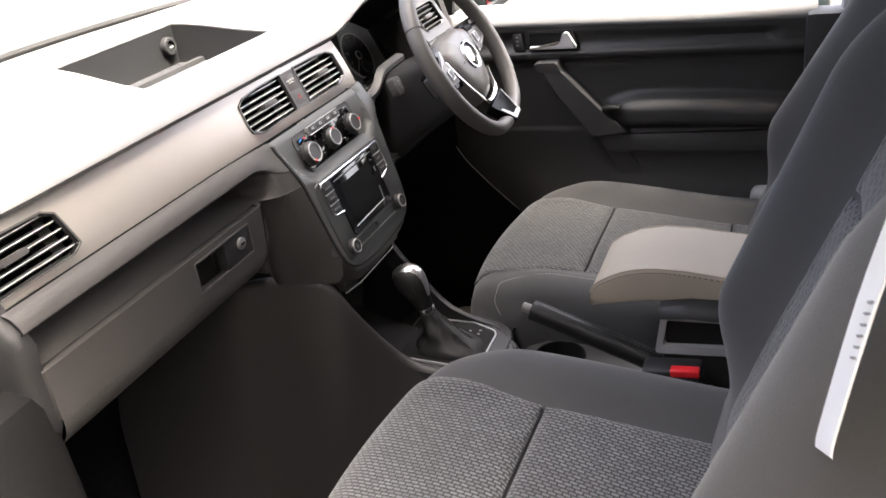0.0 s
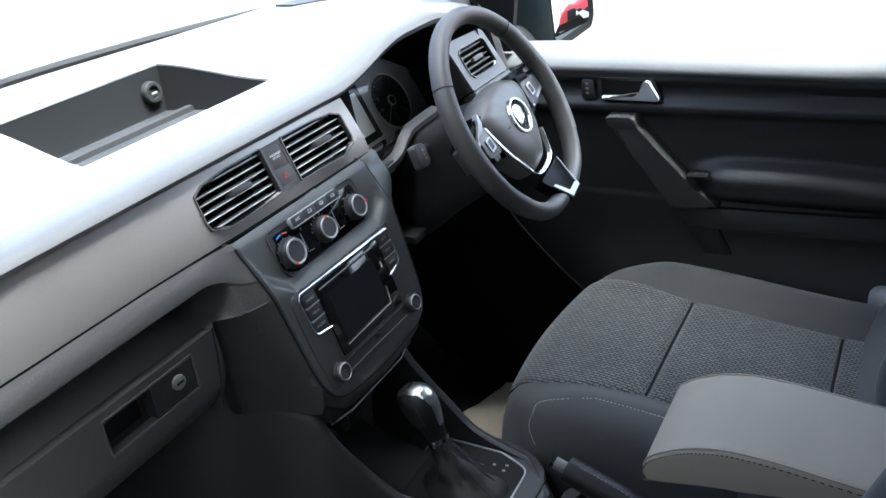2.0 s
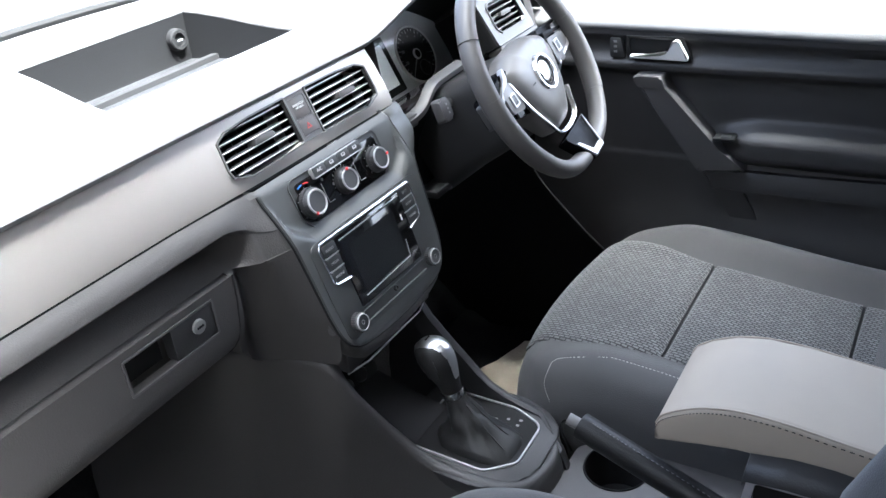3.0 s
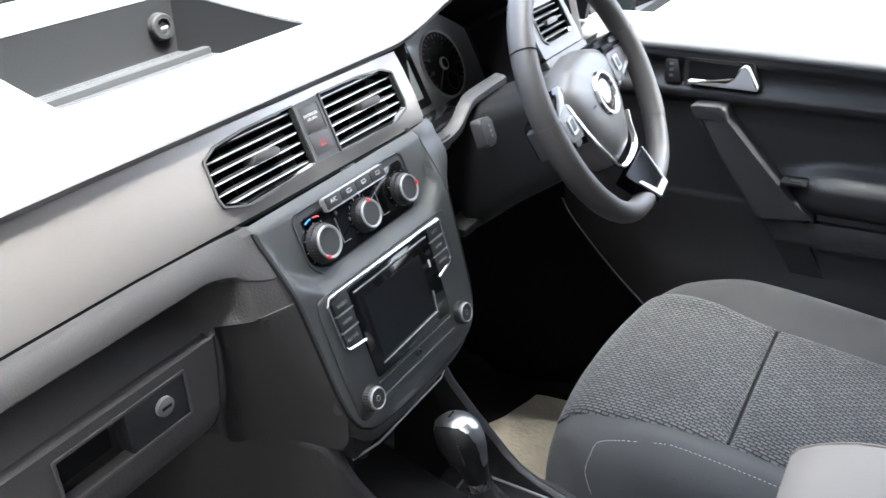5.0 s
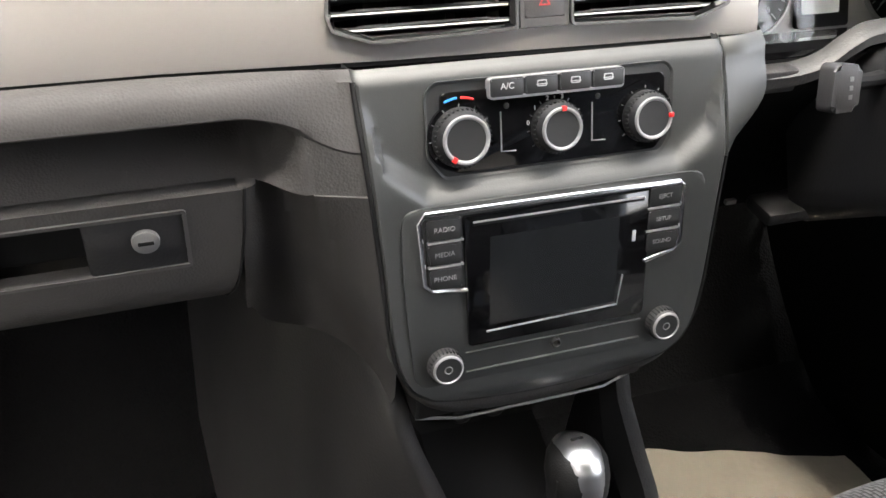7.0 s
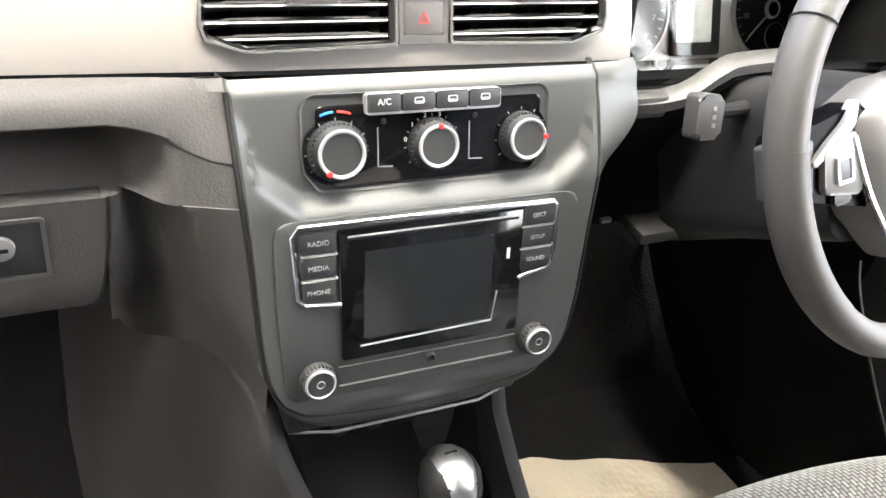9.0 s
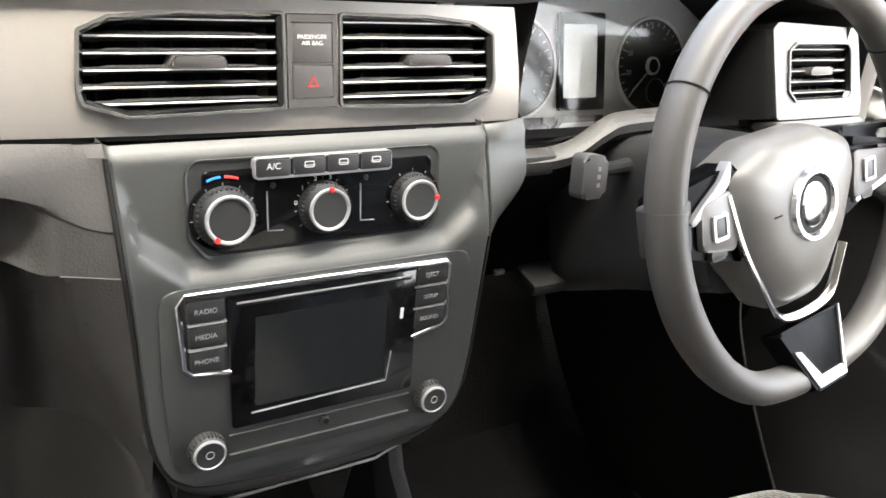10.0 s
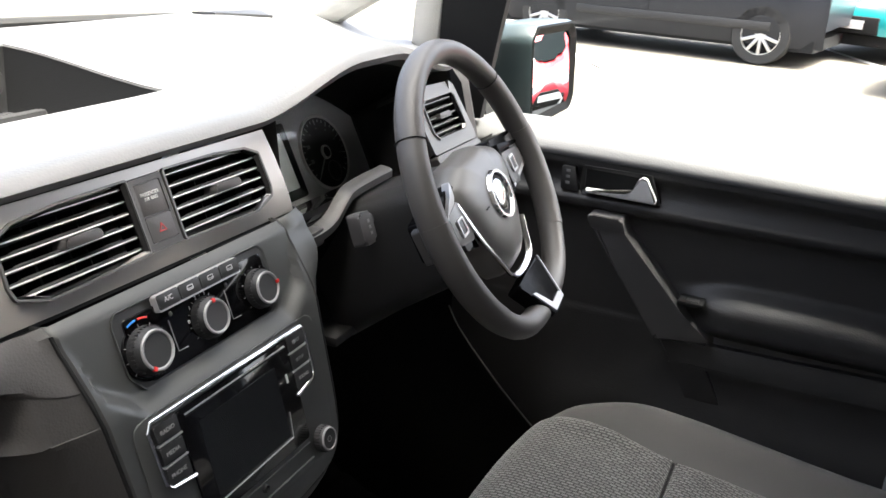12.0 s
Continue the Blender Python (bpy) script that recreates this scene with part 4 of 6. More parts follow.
# ---- steering ----
def build_steering_wheel():
    s = thing("steering_wheel", "black leather steering wheel with a flat bottom and silver trims", "steering wheel", tuple(WHEEL.translation))
    R = 0.1552

    def rim(a):
        x, y = R * math.cos(a), R * math.sin(a)
        low = -0.1475
        k = 0.007
        if y > low + 0.1:
            return (x, y)
        return (x, low + k * math.log1p(math.exp(min(40, (y - low) / k))) + 0.12 * min(0, y - low))
    pts = [(*rim(2 * math.pi * k / 96), 0.004) for k in range(96)]
    part("rim", moved(tube(pts, 0.0127, 16, closed=True, flat=1.18, up=(0, 0, 1)), WHEEL), LEATHER, s, "black leather rim", 60)
    for a in (38, 142):
        c = Vector((*rim(radians(a)), 0.004))
        d = Vector((-math.sin(radians(a)), math.cos(radians(a)), 0))
        o = Vector((math.cos(radians(a)), math.sin(radians(a)), 0))
        loop = [tuple(c + o * (0.0133 * math.cos(t)) + Vector((0, 0, 0.0157 * math.sin(t)))) for t in span(0, 2 * math.pi * 23 / 24, 24)]
        part("rim_seam", moved(tube(loop, 0.0006, 5, closed=True), WHEEL), MATTE, s)
    # thumb grips of punched leather
    for a0, a1 in ((-40, 8), (172, 220)):
        arc = [(*[q * 1.0 for q in rim(radians(a))], 0.0044) for a in span(a0, a1, 24)]
        part("grip", moved(tube(arc, 0.0132, 16, flat=1.18, up=(0, 0, 1)), WHEEL), LEATHER, s)
    # airbag pad
    loops = []
    base = rounded([(-0.026, -0.094), (0.026, -0.094), (0.064, -0.048), (0.087, 0.009), (0.081, 0.030), (0.038, 0.045), (-0.038, 0.045), (-0.081, 0.030), (-0.087, 0.009), (-0.064, -0.048)], 0.030, 6)
    for k, (sc, w) in enumerate(((1.0, -0.034), (1.0, -0.020), (0.985, -0.0135), (0.945, -0.0065), (0.88, -0.0005), (0.78, 0.0050), (0.62, 0.0092), (0.42, 0.0116), (0.2, 0.0124))):
        loops.append([(x * sc, (y + 0.012) * sc - 0.012, w) for x, y in base])
    bm = loft(loops, closed=True, caps=True)
    part("airbag_cover", moved(bm, WHEEL), HUB, s, "smooth dark airbag cover", 60)
    lettering("print", "AIRBAG", 0.0075, WHEEL @ at(0.010, -0.055, 0.0112), BUTTON, s)
    part("cover_tick", moved(box(-0.047, -0.038, -0.010, -0.0088, 0.0110, 0.0116), WHEEL), MATTE, s)
    BM = WHEEL @ at(0, -0.010, -0.0055)
    bd = part("badge", moved(lathe([(0, 0.0185), (0.0215, 0.0185), (0.0225, 0.0175)], 36), BM), MATTE, s, "round silver badge")
    part("badge_ring", moved(lathe([(0.0225, 0.0175), (0.0240, 0.0213), (0.0270, 0.0213), (0.0285, 0.0170)], 44), BM), CHROME, bd, "chrome ring")
    # plain raised disc inside the ring
    part("badge_disc", moved(lathe([(0, 0.0208), (0.0140, 0.0204), (0.0172, 0.0186)], 32), BM), CHROME, bd, "plain polished disc")
    # chrome strip round the lower edge of the cover
    v = [(-0.082, 0.016, -0.001), (-0.0705, -0.028, 0.001), (-0.048, -0.070, 0.001), (-0.033, -0.0925, 0.001), (0.0, -0.0985, 0.001), (0.033, -0.0925, 0.001), (0.048, -0.070, 0.001), (0.056, -0.056, 0.001)]
    part("chrome_strip", moved(tube(curve_points(v, 6), 0.0026, 8, flat=1.6), WHEEL), CHROME, s, "bright chrome strip")
    # side spokes with keys
    WS = WHEEL @ Matrix.Diagonal((0.93, 1, 1, 1))
    for sd in (-1, 1):
        sp = rounded([(sd * 0.070, 0.036), (sd * 0.155, 0.026), (sd * 0.158, -0.012), (sd * 0.130, -0.022), (sd * 0.066, -0.040)], 0.006)
        sp = sp if sd > 0 else sp[::-1]
        spoke = part("spoke", moved(prism(sp, -0.028, -0.004, 0.005), WS), PIANO, s, "gloss black spoke")
        kp = rounded([(-0.086, 0.020), (-0.122, 0.014), (-0.124, -0.018), (-0.082, -0.026)] if sd < 0 else [(0.084, 0.015), (0.146, 0.006), (0.148, -0.012), (0.080, -0.026)], 0.006)
        kp = kp if sd > 0 else kp[::-1]
        key = part("key_pad", moved(prism(kp, -0.01, 0.001, 0.002), WS), KEYGREY if sd < 0 else CHEEK, spoke, "satin key pad")
        part("key_frame", moved(ring(rect(sd * 0.104, -0.004, 0.017, 0.019, 0.002), rect(sd * 0.104, -0.004, 0.0125, 0.0145, 0.0015), 0.0, 0.0035), WS), SILVER, spoke, "silver key frame")
        part("key", moved(prism(rect(sd * 0.104, -0.004, 0.012, 0.014, 0.0015), 0.0, 0.0028, 0.001), WS), BUTTON, spoke)
        part("key", moved(prism(rect(sd * 0.104, -0.024, 0.018, 0.009, 0.002), -0.01, 0.0, 0.002), WS), BUTTON, spoke)
        if sd < 0:
            tr = rounded([(-u, v) for u, v in ((0.082, 0.042), (0.098, 0.027), (0.118, 0.016), (0.134, 0.006), (0.132, 0.002), (0.114, 0.010), (0.096, 0.018), (0.087, 0.024))], 0.002)
            part("spoke_trim", moved(prism(tr, -0.008, 0.0005, 0.001), WS), SLAT, spoke, "satin silver trim")
        else:
            tr = rounded([(0.080, 0.019), (0.148, 0.009), (0.150, 0.013), (0.082, 0.027)], 0.002)
            part("spoke_trim", moved(prism(tr, -0.010, 0.0012, 0.001), WS), PIANO, spoke, "gloss black trim")
        arm = rounded([(sd * 0.128, 0.024), (sd * 0.165, 0.022), (sd * 0.165, -0.014), (sd * 0.132, -0.018)], 0.004)
        arm = arm if sd > 0 else arm[::-1]
        part("spoke_end", moved(prism(arm, -0.022, -0.003, 0.004), WS), CHEEK, spoke)
        if sd > 0:
            part("lower_trim", moved(prism(rounded([(0.088, -0.030), (0.150, -0.020), (0.160, -0.008), (0.150, -0.010), (0.088, -0.024)], 0.001, 2), -0.012, -0.001, 0.001), WS), SLAT, spoke, "thin silver lower edge")
    # lower spoke: gloss black, its foot lying on the rim, with a silver u
    lo = rounded([(-0.0215, -0.157), (0.020, -0.157), (0.0415, -0.103), (-0.0415, -0.103)], 0.003)
    LS = WHEEL @ at(0, -0.102, 0.004) @ Matrix.Rotation(radians(-20), 4, "X") @ at(0, 0.102, 0)
    sp = part("lower_spoke", moved(prism(lo, -0.018, 0.0, 0.003), LS), PIANO, s, "gloss black lower spoke")
    bars = [[(-0.0190, -0.1545), (-0.0125, -0.1460), (-0.0255, -0.123), (-0.0325, -0.121)], [(-0.0190, -0.1545), (0.0175, -0.1545), (0.0150, -0.1460), (-0.0125, -0.1460)],
            [(0.0175, -0.1545), (0.0385, -0.103), (0.0376, -0.103), (0.0160, -0.1500)]]
    part("silver_insert", moved(joined(*[prism(q, -0.003, 0.0018) for q in bars]), LS), SLAT, sp, "silver u-shaped insert")
    return s


build_steering_wheel()


def build_column():
    c = thing("steering_column", "black plastic steering column shroud with two stalks", "steering column", (0.347, 0.03, 0.6))
    rows = []
    for t, hw, hh in ((-0.03, 0.045, 0.045), (-0.036, 0.062, 0.058), (-0.07, 0.066, 0.062), (-0.13, 0.07, 0.068), (-0.2, 0.075, 0.08)):
        loop = rect(0, -0.022, 2 * hw, 2 * hh, 0.03, 5)
        rows.append([tuple(WF @ Vector((x, y, t))) for x, y in loop])
    part("shroud", loft(rows, closed=True, caps=True), DARK, c)
    # stalks
    st = part("stalk", tube([(0.30, 0.03, 0.712), (0.255, 0.012, 0.722), (0.205, -0.008, 0.734)], [0.008, 0.006, 0.006], 10), MATTE, c, "black wiper stalk")
    sm = plane_frame((0.197, -0.018, 0.738), 20)
    part("stalk_end", moved(prism(rounded([(-0.013, -0.0165), (0.010, -0.0165), (0.0115, 0.0145), (-0.0115, 0.0165)], 0.005), -0.007, 0.007, 0.004), sm), CHEEK, st, "square stalk end with faint symbols")
    for k in range(3):
        part("print_bar", moved(box(0.001, 0.004, -0.008 + k * 0.006, -0.005 + k * 0.006, 0.0068, 0.0075), sm), FAINT, st)
    part("stalk", tube([(0.415, 0.015, 0.725), (0.47, 0.005, 0.730), (0.53, -0.01, 0.734)], [0.009, 0.008, 0.008], 10), DARK, c, "black indicator stalk")
    return c


build_column()


# ---- centre console ----
def build_console():
    c = thing("centre_console", "black plastic centre console with an open cubby and a cup holder", "console", (0, -0.2, 0.0))
    prof = [(0.03, 0.56), (-0.012, 0.505), (-0.028, 0.475), (-0.05, 0.43), (-0.065, 0.40), (-0.082, 0.374), (-0.10, 0.358), (-0.124, 0.346), (-0.15, 0.337), (-0.18, 0.332), (-0.21, 0.328), (-0.232, 0.32), (-0.245, 0.28), (-0.25, 0.10), (-0.255, 0.0)]
    # passenger side: one skin sweeping from below the dash down to the lever and the tunnel
    path = [(-0.215, 0.34, 0.51), (-0.200, 0.22, 0.528), (-0.172, 0.125, 0.540), (-0.143, 0.085, 0.538), (-0.130, 0.05, 0.534), (-0.121, 0.018, 0.530), (-0.114, -0.008, 0.519), (-0.106, -0.026, 0.490)]
    path += [(-0.085, -0.046, 0.432), (-0.070, -0.064, 0.388), (-0.060, -0.085, 0.354), (-0.055, -0.11, 0.339), (-0.053, -0.15, 0.334), (-0.046, -0.192, 0.330), (-0.026, -0.222, 0.327), (0.01, -0.233, 0.325), (0.05, -0.233, 0.324), (0.085, -0.218, 0.324)]
    path = curve_points(path, 4)
    rows = []
    for k, (x, y, z) in enumerate(path):
        a, b = path[max(k - 1, 0)], path[min(k + 1, len(path) - 1)]
        tx, ty = b[0] - a[0], b[1] - a[1]
        n = math.hypot(tx, ty)
        ox, oy = ty / n, -tx / n
        fwd = ss(-0.20, -0.02, y)
        row = []
        for out, dy, dz in ((-0.017, 0.004, -0.05), (-0.016, 0.0, -0.001), (-0.011, 0.0, 0.0012), (-0.006, 0.0, 0.0006), (-0.002, 0.0, -0.003), (0.001, 0.002, -0.010), (0.004, 0.007, -0.03), (0.014, 0.025, -0.10), (0.024, 0.05, -0.22), (0.034, 0.075, -0.6)):
            row.append((x + ox * out, y + oy * out + dy * fwd, max(z + dz, -0.003)))
        rows.append(row)
    part("side_wall", loft(rows), DOOR, c, "grained black side wall", 60)
    rows = []
    for k, (y, z) in enumerate(prof):
        w = 0.094 + 0.026 * ss(-0.02, -0.08, y) - 0.05 * ss(-0.17, -0.24, y) if k else 0.1
        rows.append([(w - 0.017, y + 0.004, max(z - 0.05, 0.0)), (w - 0.016, y, z - 0.001), (w - 0.010, y, z + 0.0015), (w - 0.003, y, z - 0.002), (w, y + 0.002, z - 0.010),
                     (w + 0.012, y + 0.03, max(z - 0.10, -0.001)), (w + 0.022, y + 0.06, max(z - 0.22, -0.002)), (w + 0.03, y + 0.09, -0.003)])
    part("side_wall", loft(rows), DARK, c, "grained black side wall", 50)
    # cubby floor, back, deck under the lever
    rows = [[(x * (0.62 if z < 0.38 else 1), y, z) for x in span(-0.09, 0.09, 7)] for y, z in ((0.10, 0.56), (0.095, 0.42), (0.06, 0.375), (0.0, 0.355), (-0.045, 0.345), (-0.055, 0.342))]
    part("cubby", loft(rows), MATTE, c, "dark open cubby")
    part("cubby_edge", tube([(-0.092, -0.020, 0.4965), (-0.06, -0.030, 0.4985), (0.06, -0.030, 0.4985), (0.094, -0.016, 0.4925)], 0.0012, 8), SLAT, c, "thin bright edge")
    part("cubby_roof", box(-0.095, 0.095, -0.026, 0.06, 0.499, 0.545, 0.004), DARK, c)
    for u in (-0.02, 0.012):
        part("socket", moved(lathe([(0, 0.004), (0.009, 0.004), (0.011, 0.002), (0.012, -0.002)], 20), plane_frame((u, 0.055, 0.40), 20)), DARK, c, "small round socket")
    dm = deck_frame
    out = DECK
    part("deck", moved(prism(inset_loop(out, -0.027), -0.03, -0.001, 0.004), dm), DARK, c, "black deck round the lever")
    # tunnel behind the lever with a cup holder
    hole = [(0.086 + 0.042 * math.cos(a), -0.299 + 0.042 * math.sin(a)) for a in span(0, 2 * math.pi * 31 / 32, 32)]
    tun = rounded([(-0.085, -0.66), (0.136, -0.66), (0.136, -0.28), (0.105, -0.236), (-0.05, -0.236), (-0.085, -0.30)], 0.02)
    part("tunnel_top", plate(tun, [hole], 0.22, 0.292), CHEEK, c, "dark grey tunnel cover")
    part("cup_holder", moved(lathe([(0.0445, 0.2925), (0.0435, 0.2945), (0.0418, 0.2935), (0.0405, 0.26), (0.039, 0.225), (0, 0.223)], 40), Matrix.Translation((0.086, -0.299, 0))), MATTE, c, "round dark cup holder")
    part("tunnel_side", box(-0.09, 0.130, -0.66, -0.25, 0.0, 0.219), LOWER, c)
    return c


deck_frame = Matrix.Translation((0.032, -0.125, 0.334)) @ Matrix.Rotation(radians(3), 4, "X")
DECK = rounded([(-0.062, 0.085), (0.066, 0.085), (0.070, -0.02), (0.052, -0.068), (-0.028, -0.07), (-0.062, -0.035)], [0.012, 0.012, 0.03, 0.02, 0.02, 0.025])
build_console()


def build_gear_lever():
    g = thing("gear_lever", "automatic gear lever with a silver-capped knob and leather gaiter", "gear lever", tuple(deck_frame.translation))
    dm = deck_frame
    part("chrome_surround", moved(ring(DECK, inset_loop(DECK, 0.0024), -0.001, 0.0022), dm), SILVER, g, "bright chrome outline")
    part("plate", moved(prism(inset_loop(DECK, 0.0028), -0.002, 0.0008), dm), MATTE, g, "black plate with faint letters")
    for k, (u, v) in enumerate(((0.026, 0.012), (0.036, -0.004), (0.043, -0.02), (0.048, -0.037), (0.037, -0.037))):
        part("position_mark", moved(box(u - 0.002, u + 0.002, v - 0.0022, v + 0.0022, 0.0006, 0.0012), dm), FAINT, g)
    # gaiter: folded leather from the plate up to the neck
    rows = []
    neck = Vector((-0.010, 0.035, 0.071))
    for k, t in enumerate(span(0, 1, 12)):
        cx, cy, cz = -0.010 + (neck.x + 0.010) * t, -0.004 + (neck.y + 0.004) * t, neck.z * t
        rw = (0.027 * (1 - t) ** 1.7 + 0.0135) * (1 + 0.10 * math.sin(t * 14) * (1 - t))
        rl = (0.042 * (1 - t) ** 1.7 + 0.0135) * (1 + 0.10 * math.sin(t * 14) * (1 - t))
        loop = []
        for i in range(40):
            a = 2 * math.pi * i / 40
            fold = 1 + (0.13 * math.sin(a * 4 + t * 4) + 0.06 * math.sin(a * 9 - t * 11)) * (1 - t) * t * 4
            ca, sa = math.cos(a), math.sin(a)
            q = 0.65 + 0.35 * t
            px = math.copysign(abs(ca) ** q, ca) * rw * fold
            py = math.copysign(abs(sa) ** q, sa) * rl * fold
            loop.append((cx + px, cy + py, cz + 0.001))
        rows.append(loop)
    part("gaiter", moved(loft(rows, closed=True), dm), GAITER, g, "folded black leather gaiter", 60)
    for sx in (-0.35, 0.35):
        seam = []
        for t in span(0.08, 0.8, 12):
            rl = 0.042 * (1 - t) ** 1.7 + 0.0135
            seam.append((-0.010 + (neck.x + 0.010) * t + sx * (0.027 * (1 - t) ** 1.7 + 0.0135), -0.004 + (neck.y + 0.004) * t - rl * 0.97, neck.z * t + 0.003))
        part("gaiter_seam", moved(tube(seam, 0.001, 5), dm), GAITER, g)
    top = dm @ neck
    km = Matrix.Translation(top) @ Matrix.Rotation(radians(-16), 4, "X")
    part("collar", moved(lathe([(0.015, -0.006), (0.016, 0.0), (0.0155, 0.004)], 24), km), CHROME, g, "chrome collar")

    def egg(profile, sx, sy, n=28):
        rows = []
        for r, h, off in profile:
            rows.append([(r * sx * math.cos(2 * math.pi * k / n), r * sy * math.sin(2 * math.pi * k / n) + off, h) for k in range(n)])
        return loft(rows, closed=True, caps=True)
    part("knob", moved(egg([(0.0135, 0.004, 0), (0.015, 0.015, 0), (0.019, 0.03, 0.001), (0.0235, 0.045, 0.003), (0.025, 0.058, 0.004), (0.0235, 0.070, 0.005), (0.019, 0.078, 0.006), (0.011, 0.083, 0.006), (0.003, 0.0845, 0.006)], 0.98, 1.1, 48), km), GAITER, g, "black leather knob", 60)
    prof = [(0.0165, 0.022, 0.0005), (0.019, 0.03, 0.001), (0.0235, 0.045, 0.003), (0.025, 0.058, 0.004), (0.0235, 0.070, 0.005), (0.019, 0.078, 0.006), (0.011, 0.083, 0.006), (0.0, 0.0852, 0.006)]

    def shape(h):
        for (r0, h0, o0), (r1, h1, o1) in zip(prof, prof[1:]):
            if h <= h1:
                t = (h - h0) / (h1 - h0)
                return r0 + (r1 - r0) * t, o0 + (o1 - o0) * t
        return 0.0, 0.006
    cols = []
    for u in span(-1, 1, 15):
        col = []
        for s in span(-1, 1, 41):
            lift = math.sin((1 - abs(s)) * math.pi / 2)
            x = u * (0.0065 + 0.0085 * lift)
            hmax = 0.0852
            while shape(hmax)[0] < abs(x) / 0.98:
                hmax -= 0.0002
            h = 0.024 + (hmax - 0.024) * lift
            r, o = shape(h)
            y = math.sqrt(max(0.0, r * r - (x / 0.98) ** 2)) * 1.1 + 0.0006 - 0.0012 * abs(u) ** 4
            col.append((x, o + math.copysign(y, s) if abs(s) > 1e-6 else o, h + 0.0008 * lift - 0.0006 * abs(u) ** 4))
        cols.append(col)
    cap = loft(cols)
    part("silver_cap", moved(cap, km), SATIN, g, "polished silver cap", 60)
    part("cap_print", moved(box(-0.005, 0.005, 0.005, 0.007, 0.0853, 0.0862), km), MATTE, g)
    part("release_button", moved(box(-0.0225, -0.020, -0.008, 0.012, 0.035, 0.062, 0.001), km), DARK, g)


build_gear_lever()


def build_handbrake():
    h = thing("handbrake", "black leather handbrake lever with a grey push button", "handbrake", (-0.02, -0.50, 0.29))
    pts = [(-0.006, -0.292, 0.4385), (-0.008, -0.31, 0.433), (-0.012, -0.36, 0.416), (-0.018, -0.43, 0.393), (-0.024, -0.50, 0.368), (-0.026, -0.55, 0.345)]
    part("grip", tube(curve_points(pts, 6), 0.0165, 14, flat=1.15), GAITER, h, "stitched black leather grip", 60)
    part("push_button", tube([(-0.0055, -0.276, 0.4435), (-0.006, -0.296, 0.437)], 0.0075, 14), KEYGREY, h, "dark grey push button")
    st = [(x - 0.004, y, z + 0.0188) for x, y, z in curve_points(pts[1:], 24)]
    for i in range(0, len(st) - 1, 2):
        part("stitch", tube([st[i], st[i + 1]], 0.0004, 4), FAINT, h)
    part("bracket", box(-0.05, 0.01, -0.60, -0.53, 0.28, 0.335, 0.006), DARK, h)


build_handbrake()


def build_armrest():
    a = thing("armrest", "grey padded folding armrest with stitched edges", "armrest", (0.03, -0.55, 0.45))
    path = [(-0.393, 0.478, 0.012), (-0.388, 0.488, 0.022), (-0.394, 0.500, 0.033), (-0.412, 0.513, 0.043), (-0.44, 0.5255, 0.050), (-0.475, 0.5320, 0.051), (-0.52, 0.5310, 0.049), (-0.58, 0.5240, 0.046), (-0.65, 0.5160, 0.044), (-0.72, 0.509, 0.042)]
    rows = []
    x0, x1 = -0.024, 0.120
    for y, z, th in path:
        r = 0.009
        lo = z - th
        loop = rounded([(x0, lo), (x1, lo), (x1, z), (x0, z)], [0.004, 0.004, r, r], 4)
        rows.append([(x, y, zz) for x, zz in loop])
    part("pad", loft(rows, closed=True, caps=True), ARMREST, a, "grey leatherette pad", 45)
    for x in (x0 + 0.0035, x1 - 0.0035):
        line = curve_points([(x, y, z - 0.0010) for y, z, th in path[1:]], 8)
        part("seam", tube(line, 0.0012, 6), ARMREST, a)
        line = curve_points([(x + (-0.0035 if x < 0 else 0.0035), y, z - 0.0055) for y, z, th in path[1:]], 16)
        for i in range(0, len(line) - 1, 2):
            part("stitch", tube([line[i], line[i + 1]], 0.0006, 4), GAITER, a)
    b = thing("console_box", "black storage box with a pale grey rim under the armrest", "storage box", (0.02, -0.57, 0.29))
    part("box", box(-0.046, 0.09, -0.72, -0.492, 0.293, 0.412, 0.006), DARK, b)
    fr = Matrix(((0, 0, -1, -0.047), (-1, 0, 0, 0), (0, 1, 0, 0), (0, 0, 0, 1)))   # local x rearwards, y up, z towards the passenger
    outer = rounded([(0.483, 0.411), (0.72, 0.424), (0.72, 0.478), (0.493, 0.474)], 0.006)
    inner = rounded([(0.4935, 0.4235), (0.708, 0.436), (0.708, 0.470), (0.5005, 0.4665)], 0.005)
    part("rim", moved(ring(outer, inner, -0.012, 0.003, -0.0015), fr), PALEGREY, b, "pale grey rim round the open side")
    part("inner", box(-0.040, 0.08, -0.715, -0.498, 0.4125, 0.462), MATTE, b, "dark inside of the box")
    part("front", loft([[(x, -0.486 - 0.006 * k, z) for x in (-0.045, 0.0, 0.05, 0.088)] for k, z in ((0, 0.41), (0, 0.42), (1, 0.47), (2, 0.478))]), PALEGREY, b, "pale grey front of the box")
    part("hinge_cover", loft([[(-0.052, y, z - 0.010), (-0.050, y, z - 0.002), (-0.038, y, z + 0.008 * math.sin(math.pi * (0.15 + 0.7 * t))), (0.06, y, z + 0.010 * math.sin(math.pi * (0.15 + 0.7 * t))), (0.085, y, z)] for t, y, z in ((0.0, -0.488, 0.472), (0.04, -0.490, 0.479), (0.25, -0.53, 0.483), (0.5, -0.57, 0.482), (0.8, -0.64, 0.476), (1.0, -0.72, 0.468))]), DARK, b, "curved black hinge cover", 60)


build_armrest()


